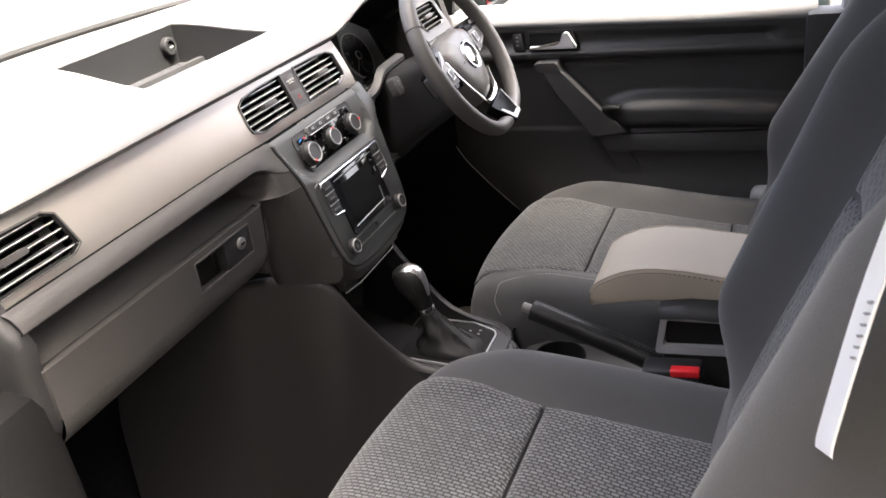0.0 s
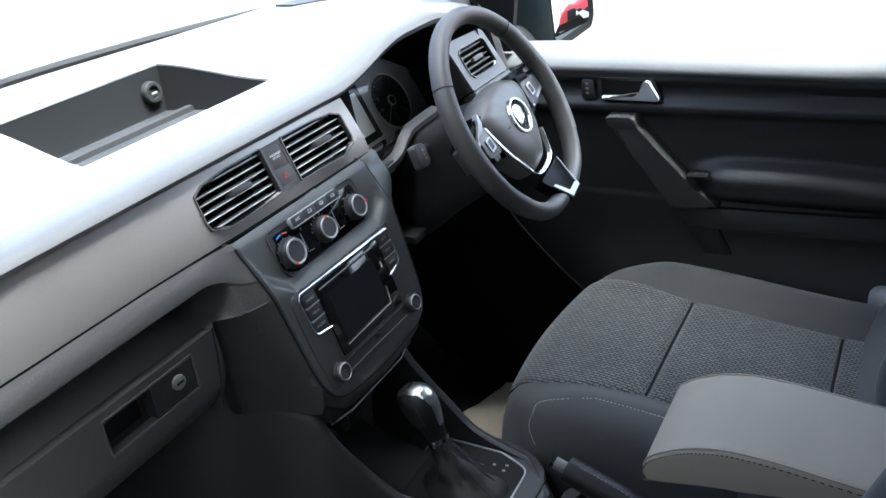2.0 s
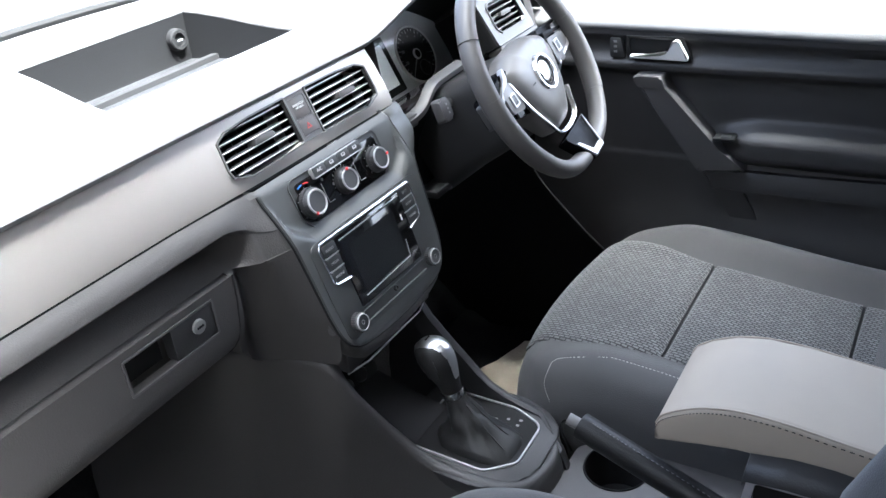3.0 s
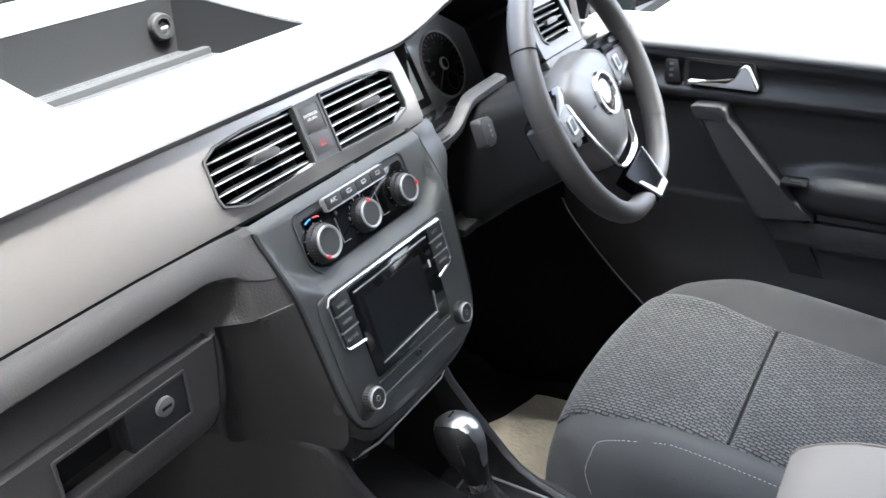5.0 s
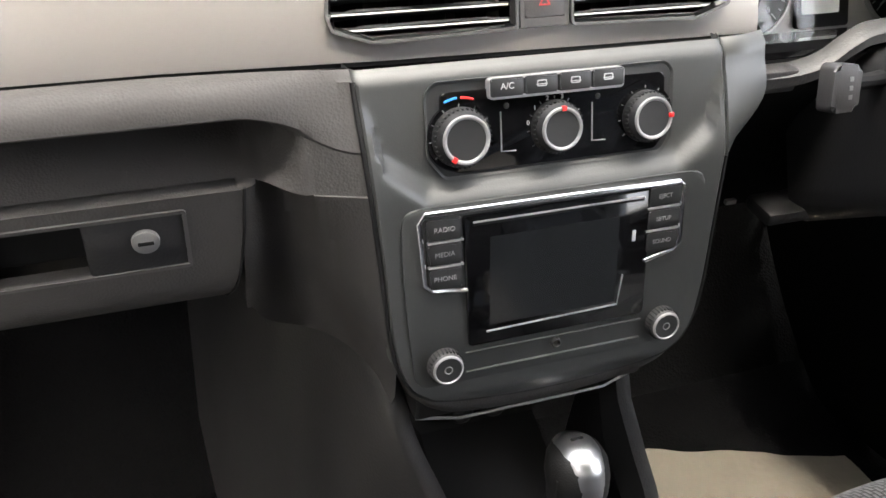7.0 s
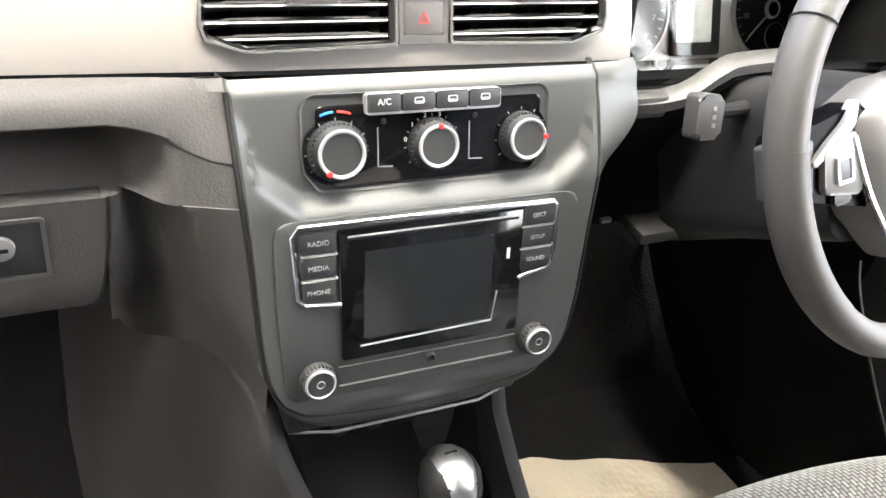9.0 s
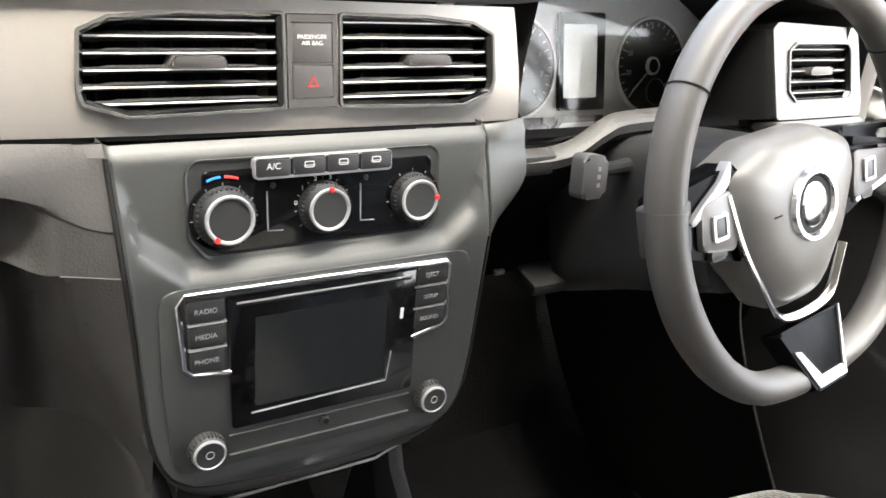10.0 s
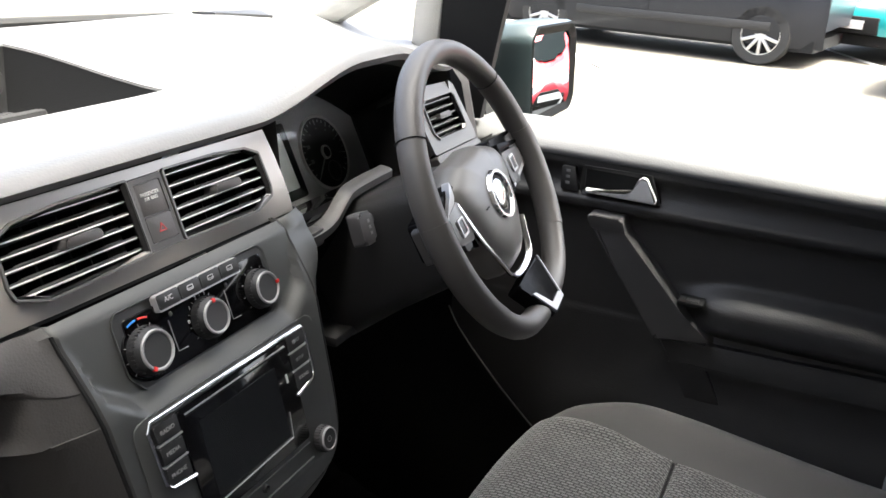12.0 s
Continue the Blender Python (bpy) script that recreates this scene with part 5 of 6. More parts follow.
# ---- seats ----
def crown(a, b):
    """Steps from a to b with the share of full padding at each, close together near both ends."""
    ks = [(0.0, -1.0), (0.0, 0.0), (0.010, 0.30), (0.022, 0.58), (0.045, 0.80), (0.08, 0.94)] + [(k, 1.0) for k in span(0.12, 0.5, 10)]
    ks += [(1 - k, p) for k, p in ks[-2::-1]]
    return [(a + (b - a) * k, p) for k, p in ks]


def puff(p, q):
    """Height of a stuffed insert over the cushion; its skirt tucks in below."""
    return -0.004 if min(p, q) < 0 else 0.0005 + 0.0070 * p * q


def build_seat(cx, y0, z0, label, back_at=0.555, group="front seats"):
    s = thing("front_seat", label, "car seat", (cx, y0 - 0.25, 0.0), group=group)
    M = Matrix.Translation((cx, y0, z0))

    def top(x, y):
        ax = abs(x)
        z = 0.028 * ss(0.12, 0.205, ax) * ss(0.02, -0.16, y)
        if ax > 0.205:
            t = min(1, (ax - 0.205) / 0.056)
            z -= 0.06 * (1 - math.sqrt(max(0, 1 - t * t)))
        f = 0.06
        if y > -f:
            t = (y + f) / f
            z -= 0.065 * (1 - math.sqrt(max(0.0, 1 - t * t * 0.999)))
        return z - 0.012 * ss(-0.15, -0.02, y) - 0.035 * ss(-0.12, -0.5, y)

    def bow(x, y):
        return 0.037 * (1 - (x / 0.26) ** 2) * ss(-0.25, 0.0, y)

    rows = []
    for y in [0, -0.002, -0.006, -0.012, -0.02, -0.03] + span(-0.042, -0.52, 44):
        k = 1 - 0.15 * ss(-0.10, 0.0, y) ** 2.1
        row = [(x * k, y + bow(x, y), top(x, y)) for x in span(-0.26, 0.26, 53)]
        row = [(row[0][0] * 1.0, y, -0.09), (row[0][0] * 1.004, y, row[0][2] - 0.012)] + row + [(row[-1][0] * 1.004, y, row[-1][2] - 0.012), (row[-1][0], y, -0.09)]
        row = [(row[0][0] * 0.93, y, -0.17)] + row + [(row[-1][0] * 0.93, y, -0.17)]
        rows.append(row)
    rows = [[(x * 0.95, y - 0.035, min(z, -0.17)) for x, y, z in rows[0]], [(x * 0.99, y - 0.004, min(z, -0.11)) for x, y, z in rows[0]]] + rows
    cu = part("cushion", moved(loft(rows), M), CLOTH, s, "plain dark cloth cushion", 60)
    part("base", moved(box(-0.23, 0.23, -0.5, -0.05, -0.26, -0.165, 0.02), M), DARK, s, "black seat base")
    part("runner", moved(box(-0.19, -0.16, -0.5, -0.03, -z0, -0.255), M), MATTE, s)
    part("runner", moved(box(0.16, 0.19, -0.5, -0.03, -z0, -0.255), M), MATTE, s)

    def hw(y):
        return 0.140 + 0.038 * ss(-0.21, -0.03, y)
    for a, b in ((-0.012, -0.2015), (-0.2065, -0.4325), (-0.4375, -0.515)):
        rows = []
        for y, p in crown(a, b):
            row = []
            for u, q in crown(-1, 1):
                x = u * hw(y) if u > 0 else u * (0.138 + 0.012 * ss(-0.21, -0.03, y))
                row.append((x, y + bow(x, y), top(x, y) + puff(p, q)))
            rows.append(row)
        part("insert", moved(loft(rows), M), WOVEN, s, "woven cloth insert with pale dashes", 60)
    for y in (-0.2040, -0.4350):
        line = [(x, y + bow(x, y), top(x, y) + 0.0012) for x in span(-0.134, hw(y) * 0.96, 24)]
        part("seam", moved(tube(line, 0.0019, 6), M), MATTE, s)
    # stitched loop on the cushion's inner corner
    for sd in ((-1,) if cx > 0 else ()):
        line = [(sd * 0.200, y, top(0.200, y) + 0.0008) for y in span(-0.45, -0.15, 110)]
        line += curve_points([(sd * 0.2015, -0.1448, top(0.2015, -0.145) + 0.001), (sd * 0.209, -0.093, 0.0185), (sd * 0.214, -0.068, 0.0095), (sd * 0.231, -0.0645, 0.0005), (sd * 0.2430, -0.0640, -0.0110), (sd * 0.2530, -0.072, -0.0230), (sd * 0.2590, -0.085, -0.045)], 16)
        for i in range(0, len(line) - 1, 2):
            part("stitch", moved(tube([line[i], line[i + 1]], 0.00042, 4), M), THREAD, s)
    # backrest
    a = radians(29 if cx > 0 else 22)
    B = Matrix.Translation((cx, y0 - back_at, z0 + 0.03)) @ Matrix(((-1, 0, 0), (0, -math.sin(a), math.cos(a)), (0, math.cos(a), math.sin(a)))).to_4x4()

    def back(x, y):
        ax = abs(x)
        lim = 0.255 - 0.06 * ss(0.35, 0.62, y)
        z = 0.066 * ss(0.11, 0.19, ax) * (1 - ss(0.36, 0.60, y)) * ss(-0.05, 0.10, y)
        if ax > lim - 0.06:
            t = min(1, (ax - lim + 0.06) / 0.06)
            z -= 0.09 * (1 - math.sqrt(max(0, 1 - t * t)))
        if y > 0.54:
            t = min(1, (y - 0.54) / 0.09)
            z -= 0.09 * (1 - math.sqrt(max(0, 1 - t * t)))
        return z + 0.05
    xs = span(-0.255, 0.255, 53)
    ys = span(-0.13, 0.62, 54) + [0.627, 0.63]
    part("backrest", moved(field(xs, ys, back, -0.06), B), CLOTH, s, "plain dark cloth backrest", 60)
    for a, b in ((-0.02, 0.28), (0.286, 0.52)):
        rows = []
        for y, p in crown(a, b):
            rows.append([(u * 0.126, y, back(u * 0.126, y) + puff(p, q)) for u, q in crown(-1, 1)])
        part("insert", moved(loft(rows), B), WOVEN, s, "woven cloth insert with pale dashes", 60)
    for sd in (-1, 1):
        line = curve_points([(sd * 0.2545, 0.0, 0.0), (sd * 0.2545, 0.25, 0.0), (sd * 0.2545, 0.5, -0.01)], 60)
        for i in range(0, len(line) - 1, 2):
            part("stitch", moved(tube([line[i], line[i + 1]], 0.0006, 4), B), THREAD, s)
    if cx > 0:
        part("pull_strap", moved(tube(curve_points([(-0.262, -0.058, -0.16), (-0.260, -0.060, -0.09), (-0.258, -0.072, -0.060), (-0.258, -0.088, -0.062), (-0.258, -0.096, -0.10), (-0.258, -0.10, -0.15)], 5), 0.0045, 8, flat=0.5), M), MATTE, s, "black pull strap")
        part("recliner_cover", moved(box(0.235, 0.283, -0.56, -0.46, -0.06, 0.002, 0.018, 4), M), PALEGREY, s, "pale grey recliner cover", 60)
    hr = prism(rounded([(-0.13, 0.66), (0.13, 0.66), (0.12, 0.86), (-0.12, 0.86)], 0.04), -0.06, 0.05, 0.03, 4)
    part("headrest", moved(hr, B), CLOTH, s, "dark cloth headrest", 60)
    return s


build_seat(0.388, -0.105, 0.366, "dark cloth driver's seat with woven inserts behind the wheel")
build_seat(-0.376, -0.172, 0.442, "dark cloth passenger seat with woven inserts, beside the armrest", 0.485)


def build_buckle():
    b = thing("seat_belt_buckle", "black seat belt buckle with a red release button", "seat belt buckle", (-0.075, -0.54, 0.30))
    m = Matrix.Translation((-0.080, -0.512, 0.405)) @ Matrix.Rotation(radians(-4), 4, "X")
    part("housing", moved(box(-0.020, 0.018, -0.040, 0.040, -0.020, 0.0115, 0.005), m), DARK, b)
    part("release_button", moved(box(-0.0208, -0.006, -0.039, 0.0, 0.003, 0.0140, 0.002), m), material("red_plastic", (0.7, 0.02, 0.03), 0.4), b, "red release button")
    part("strap", tube([(-0.080, -0.545, 0.40), (-0.082, -0.585, 0.35), (-0.084, -0.61, 0.28)], 0.012, 8, flat=0.6), DARK, b)


build_buckle()


# ---- body of the van ----
def build_shell():
    tagged(part("floor", box(-0.74, 0.74, -1.5, 0.36, -0.03, 0.0), CARPET), "black carpeted van floor", "floor", kind="structure")
    tagged(part("wall_firewall", loft([[(x, 0.33, -0.005) for x in (-0.74, 0.74)], [(x, 0.46, 0.14) for x in (-0.74, 0.74)], [(x, 0.52, 0.4) for x in (-0.74, 0.74)], [(x, 0.56, 0.84) for x in (-0.74, 0.74)]]), CARPET), "black carpeted firewall", "wall", kind="structure")
    tagged(part("ceiling", box(-0.66, 0.66, -1.5, -0.12, 1.30, 1.33, 0.01), HEADLINER), "pale van headliner", "ceiling", kind="structure")
    tagged(part("roof", box(-0.715, 0.715, -1.5, -0.10, 1.335, 1.36, 0.008), BODY), "dark painted van roof", "roof", kind="structure")
    tagged(part("wall_bulkhead", box(-0.74, 0.74, -1.53, -1.5, -0.03, 1.33), DARK), "plain dark bulkhead behind the seats", "wall", kind="structure")
    # rear side walls behind the doors
    for s in (-1, 1):
        tagged(part("wall_side", box(s * 0.745 - 0.02, s * 0.745 + 0.02, -1.5, -0.86, -0.03, 1.31), DARK), "dark rear side wall", "wall", kind="structure")
        tagged(part("wall_sill", box(s * 0.77 - 0.03, s * 0.77 + 0.03, -0.86, 0.36, -0.10, 0.05, 0.01), DARK), "black door sill", "door sill", kind="structure")
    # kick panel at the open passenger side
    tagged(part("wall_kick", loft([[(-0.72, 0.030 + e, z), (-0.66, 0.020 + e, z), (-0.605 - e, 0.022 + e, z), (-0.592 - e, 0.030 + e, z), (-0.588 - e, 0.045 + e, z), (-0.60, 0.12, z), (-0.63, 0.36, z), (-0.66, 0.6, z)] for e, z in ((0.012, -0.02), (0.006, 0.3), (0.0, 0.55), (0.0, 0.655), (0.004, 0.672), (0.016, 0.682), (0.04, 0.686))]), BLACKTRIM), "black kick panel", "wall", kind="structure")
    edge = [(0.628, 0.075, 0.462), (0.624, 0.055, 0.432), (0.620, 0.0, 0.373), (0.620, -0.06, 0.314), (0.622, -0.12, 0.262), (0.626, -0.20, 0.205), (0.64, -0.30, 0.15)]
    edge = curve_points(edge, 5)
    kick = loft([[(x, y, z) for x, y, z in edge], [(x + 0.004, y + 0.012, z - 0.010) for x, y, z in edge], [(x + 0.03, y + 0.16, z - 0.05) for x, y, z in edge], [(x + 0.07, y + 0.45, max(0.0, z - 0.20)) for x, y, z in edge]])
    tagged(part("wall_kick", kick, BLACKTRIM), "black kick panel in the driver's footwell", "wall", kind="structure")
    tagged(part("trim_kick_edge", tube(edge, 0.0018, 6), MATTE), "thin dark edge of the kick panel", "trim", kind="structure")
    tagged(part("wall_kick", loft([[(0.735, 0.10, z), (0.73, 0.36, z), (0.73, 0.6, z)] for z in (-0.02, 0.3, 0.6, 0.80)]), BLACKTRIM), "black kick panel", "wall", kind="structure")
    # windscreen
    rows = []
    for t in span(0, 1, 8):
        rows.append([(x * (1 - 0.12 * t), screen_base(x) * (1 - t) + (-0.12 - 0.08 * (x / 0.7) ** 2) * t + 0.012, 0.868 + 0.44 * t + 0.03 * math.sin(math.pi * t)) for x in span(-0.70, 0.70, 25)])
    w = tagged(part("windscreen", loft(rows), GLASS), "clear raked windscreen", "windscreen", kind="structure")
    w.visible_shadow = False
    line = [(x, screen_base(x) + 0.006, 0.871) for x in span(-0.70, 0.70, 33)]
    tagged(part("trim_screen_seal", tube(line, 0.007, 8), MATTE), "black windscreen seal", "seal", kind="structure")
    for s in (-1, 1):
        a = [(s * 0.69, 0.405, 0.848), (s * 0.685, 0.30, 0.905), (s * 0.672, 0.16, 0.985), (s * 0.65, 0.0, 1.10), (s * 0.61, -0.16, 1.285)]
        tagged(part("trim_pillar_front", tube(curve_points(a, 6), 0.030, 12, flat=0.75, up=(s, 0, 0)), PILLAR), "light grey windscreen pillar trim", "pillar", kind="structure")
        a = [(s * 0.706, 0.172, 0.80), (s * 0.70, 0.165, 0.87), (s * 0.69, 0.150, 0.985)]
        tagged(part("trim_pillar_quarter", tube(curve_points(a, 6), 0.024, 12, flat=0.7, up=(s, 0, 0)), PILLAR), "light grey upright pillar trim", "pillar", kind="structure")
        q = bmesh.new()
        q.faces.new([q.verts.new(p) for p in ((s * 0.722, 0.40, 0.83), (s * 0.722, 0.17, 0.83), (s * 0.705, 0.16, 0.98))])
        g = tagged(part("window_quarter", q, GLASS), "small fixed quarter window", "window", kind="structure")
        g.visible_shadow = False
        tagged(part("trim_pillar_centre", box(s * 0.705 - 0.03, s * 0.705 + 0.03, -0.84, -0.715 if s > 0 else -0.78, 0.05, 1.30, 0.012), PILLAR if s > 0 else DARK), "pale upright centre pillar trim" if s > 0 else "dark upright centre pillar trim", "pillar", kind="structure")
        tagged(part("trim_pillar_lower", box(s * 0.70 - 0.035, s * 0.70 + 0.035, -0.85, -0.655 if s > 0 else -0.77, 0.0, 0.715, 0.012), DARK), "dark lower centre pillar trim", "pillar", kind="structure")
        tagged(part("trim_roof_rail", tube([(s * 0.61, -0.14, 1.29), (s * 0.645, -0.4, 1.305), (s * 0.655, -0.8, 1.31)], 0.03, 10), PILLAR), "pale roof rail", "trim", kind="structure")
    # bonnet seen through the screen
    rows = [[(x, y - 0.25 * (x / 0.75) ** 2, z - 0.05 * (x / 0.75) ** 2) for x in span(-0.78, 0.78, 15)] for y, z in ((0.66, 0.70), (0.85, 0.68), (1.1, 0.62), (1.3, 0.52), (1.38, 0.32), (1.4, -0.1))]
    tagged(part("bonnet", loft(rows), BODY), "dark green-grey painted bonnet", "bonnet")


build_shell()


def build_driver_door():
    d = thing("driver_door", "black plastic van door panel with a chrome handle, closed", "car door", (0.72, -0.3, 0.0))
    ys = span(0.10, -0.675, 60)

    def x_at(y, z):
        x = 0.688
        if z > 0.705:
            x += 0.02 * ss(0.715, 0.74, z)
        elif z > 0.655:
            x += 0.012 * (1 - ss(0.0, 1.0, abs((z - 0.68) / 0.0235)) ** 3) * ss(-0.61, -0.595, y)
        elif z > 0.640:
            x -= 0.004
        else:
            x += 0.012 * ss(0.640, 0.632, z)
            # armrest bulge
            ar = ss(-0.235, -0.33, y) * (1 - 0.6 * ss(-0.60, -0.67, y))
            topz = 0.545 + 0.016 * ss(-0.24, -0.34, y) - 0.012 * ss(-0.42, -0.66, y)
            x -= 0.040 * ar * ss(topz + 0.003, topz - 0.030, z) ** 0.7 * ss(0.468, 0.505, z)
            x -= (0.003 + 0.011 * ss(-0.24, -0.29, y)) * ss(0.484, 0.476, z)
            # pocket
            x -= 0.04 * ss(0.40, 0.30, z) * ss(0.0, -0.12, y)
        return x
    zs = [0.712, 0.706, 0.702, 0.696, 0.68, 0.664, 0.659, 0.654, 0.650, 0.645, 0.640, 0.635, 0.628, 0.60, 0.575, 0.567, 0.562, 0.558, 0.554, 0.550, 0.546, 0.541, 0.536, 0.53, 0.52, 0.51, 0.502, 0.494, 0.487, 0.484, 0.480, 0.476, 0.47, 0.44, 0.40, 0.36, 0.30, 0.2, 0.1, 0.03]

    def dip(y):
        return -0.012 * ss(0.05, -0.62, y)
    rows = [[(x_at(y, z), y, z + dip(y) * ss(0.66, 0.70, z)) for y in ys] for z in zs]
    part("panel", loft(rows), DOOR, d, "grained black door panel", 50)
    # dark sill in the lighter pad colour, which carries its daylit paleness
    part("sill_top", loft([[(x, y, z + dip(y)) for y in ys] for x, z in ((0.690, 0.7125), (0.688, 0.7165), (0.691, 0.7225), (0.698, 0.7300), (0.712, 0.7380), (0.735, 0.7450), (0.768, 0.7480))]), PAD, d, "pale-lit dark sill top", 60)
    part("outer_skin", box(0.80, 0.83, -0.70, 0.30, -0.05, 0.712, 0.01), BODY, d, "dark painted outer skin")
    part("sill_seal", box(0.769, 0.80, -0.68, 0.10, 0.715, 0.729, 0.004), MATTE, d)
    g = bmesh.new()
    g.faces.new([g.verts.new(p) for p in ((0.772, 0.11, 0.74), (0.772, -0.70, 0.74), (0.70, -0.70, 1.28), (0.70, -0.12, 1.28))])
    gl = part("window_pane", g, GLASS, d, "clear raised window pane")
    gl.visible_shadow = False
    # handle set in its bowl
    Hm = Matrix(((0, 0, -1, 0.690), (-1, 0, 0, -0.153), (0, 1, 0, 0.682), (0, 0, 0, 1)))   # local x rearwards, y up, z into the cabin
    part("handle_bowl", moved(ring(rounded([(-0.055, -0.021), (0.062, -0.021), (0.046, 0.021), (-0.055, 0.021)], 0.004), rounded([(-0.050, -0.016), (0.054, -0.016), (0.040, 0.016), (-0.050, 0.016)], 0.004), -0.01, 0.004, -0.004), Hm), DARK, d, "black handle bowl")
    part("bowl_back", moved(prism(rounded([(-0.053, -0.02), (0.059, -0.02), (0.044, 0.02), (-0.053, 0.02)], 0.004), -0.01, -0.002), Hm), MATTE, d)
    ho = rounded([(-0.046, -0.0165), (0.055, -0.0185), (0.056, -0.012), (0.040, 0.016), (0.034, 0.018), (0.028, 0.014), (0.022, -0.003), (0.012, -0.0095), (-0.046, -0.0105)], 0.002, 3)
    part("handle", moved(prism(ho, 0.004, 0.014, 0.003, 3), Hm), SLATEDGE, d, "satin chrome door handle")
    part("lock_switch", moved(prism(rounded([(-0.085, -0.019), (-0.058, -0.019), (-0.066, 0.016), (-0.085, 0.016)], 0.003), -0.006, 0.005, 0.001), Hm), BUTTON, d, "black switch plate")
    for k in range(3):
        part("switch_mark", moved(box(-0.078, -0.072, -0.010 + k * 0.009, -0.006 + k * 0.009, 0.0048, 0.0056), Hm), FAINT, d)
    # grab handle: a broad flat bar running down into the lower ledge
    Gm = Matrix(((0, 0, -1, 0.705), (-1, 0, 0, 0), (0, 1, 0, 0), (0, 0, 0, 1)))
    bar = rounded([(0.116, 0.6405), (0.169, 0.6405), (0.176, 0.620), (0.226, 0.566), (0.274, 0.515), (0.324, 0.4765), (0.236, 0.4735), (0.178, 0.552)], 0.006)
    part("grab_handle", moved(prism(bar[::-1], 0.0, 0.046, 0.007, 4), Gm), CHEEK, d, "dark diagonal grab handle", 50)
    ledge = rounded([(0.2365, 0.4725), (0.330, 0.4745), (0.672, 0.484), (0.672, 0.440), (0.260, 0.4335)], 0.004)
    part("lower_ledge", moved(prism(ledge[::-1], 0.0, 0.034, 0.005, 3), Gm), DOOR, d, "black ledge along the door pocket", 50)
    strip = rounded([(0.2605, 0.4325), (0.312, 0.4325), (0.40, 0.27), (0.355, 0.27)], 0.003)
    part("pocket_edge", moved(prism(strip[::-1], 0.0, 0.026, 0.004, 3), Gm), DOOR, d)
    cap = rounded([(0.128, 0.620), (0.174, 0.620), (0.168, 0.6395), (0.117, 0.6395)], 0.004)
    part("grab_cap", moved(prism(cap, 0.04, 0.0475, 0.003), Gm), CHEEK, d, "grey end facet")
    part("window_switch", box(0.655, 0.685, -0.298, -0.262, 0.534, 0.5400, 0.002), MATTE, d, "window switch")
    part("switch_rocker", box(0.659, 0.671, -0.290, -0.273, 0.539, 0.5415, 0.001), DARK, d)
    # dark corner piece carrying the mirror
    c = bmesh.new()
    f = c.faces.new([c.verts.new(p) for p in ((0.70, 0.145, 0.745), (0.70, 0.072, 0.745), (0.693, 0.050, 0.86), (0.675, 0.018, 1.0), (0.66, 0.07, 1.06), (0.684, 0.135, 0.96), (0.697, 0.146, 0.86))])
    r = bmesh.ops.extrude_face_region(c, geom=[f])
    for v in [q for q in r["geom"] if isinstance(q, bmesh.types.BMVert)]:
        v.co.x += 0.015
    part("mirror_corner", c, MATTE, d, "black corner piece")
    m = thing("wing_mirror", "dark painted wing mirror in a black frame, reflecting a red car", "wing mirror", (0.87, 0.03, 0.78))
    flip = Matrix.Rotation(math.pi, 4, "Y")      # local: x towards the road, y up, z rearwards
    eye = Vector((0.895, 0.029, 0.792))
    mm = look(eye, eye + Vector((-0.05, -1, 0.05)), 0) @ flip
    gm = look(eye, eye + Vector((-math.tan(radians(MIRROR_TOE)), -1, MIRROR_UP)), 0) @ flip
    out = rounded([(-0.095, -0.072), (0.080, -0.066), (0.096, -0.046), (0.097, 0.058), (0.078, 0.078), (-0.080, 0.080), (-0.098, 0.061)], 0.024, 6)
    loops = []
    for sc, w in ((1.04, 0.006), (1.07, -0.002), (1.08, -0.03), (1.06, -0.07), (0.96, -0.105), (0.7, -0.13), (0.1, -0.14)):
        loops.append([(x * sc, y * sc, w) for x, y in out])
    part("shell", moved(loft(loops, closed=True, caps=False), mm), BODY, m, "dark painted shell", 60)
    gl = [(x - 0.007, y) for x, y in inset_loop(out, 0.012)]
    part("frame", moved(loft([[(x * 1.04, y * 1.04, 0.006) for x, y in out], [(x * 1.0, y * 1.0, 0.008) for x, y in out], [(x, y, 0.003) for x, y in gl], [(x, y, -0.012) for x, y in gl]], closed=True), mm), BEZEL, m, "black frame", 40)
    rings = [[(x * k, y * k, -0.001 - ((x * k) ** 2 + (y * k) ** 2) / 2.6) for x, y in gl] for k in (1, 0.85, 0.7, 0.55, 0.4, 0.25, 0.12, 0.02)]
    part("mirror_glass", moved(loft(rings, closed=True, caps=True), gm), MIRROR, m, "slightly convex mirror glass", 60)
    part("arm", tube([(0.74, 0.10, 0.750), (0.80, 0.085, 0.745), (0.86, 0.07, 0.745)], [0.035, 0.032, 0.03], 12, flat=0.55), MATTE, m, "black mirror arm")


MIRROR_TOE, MIRROR_UP = 8.5, 0.088
build_driver_door()


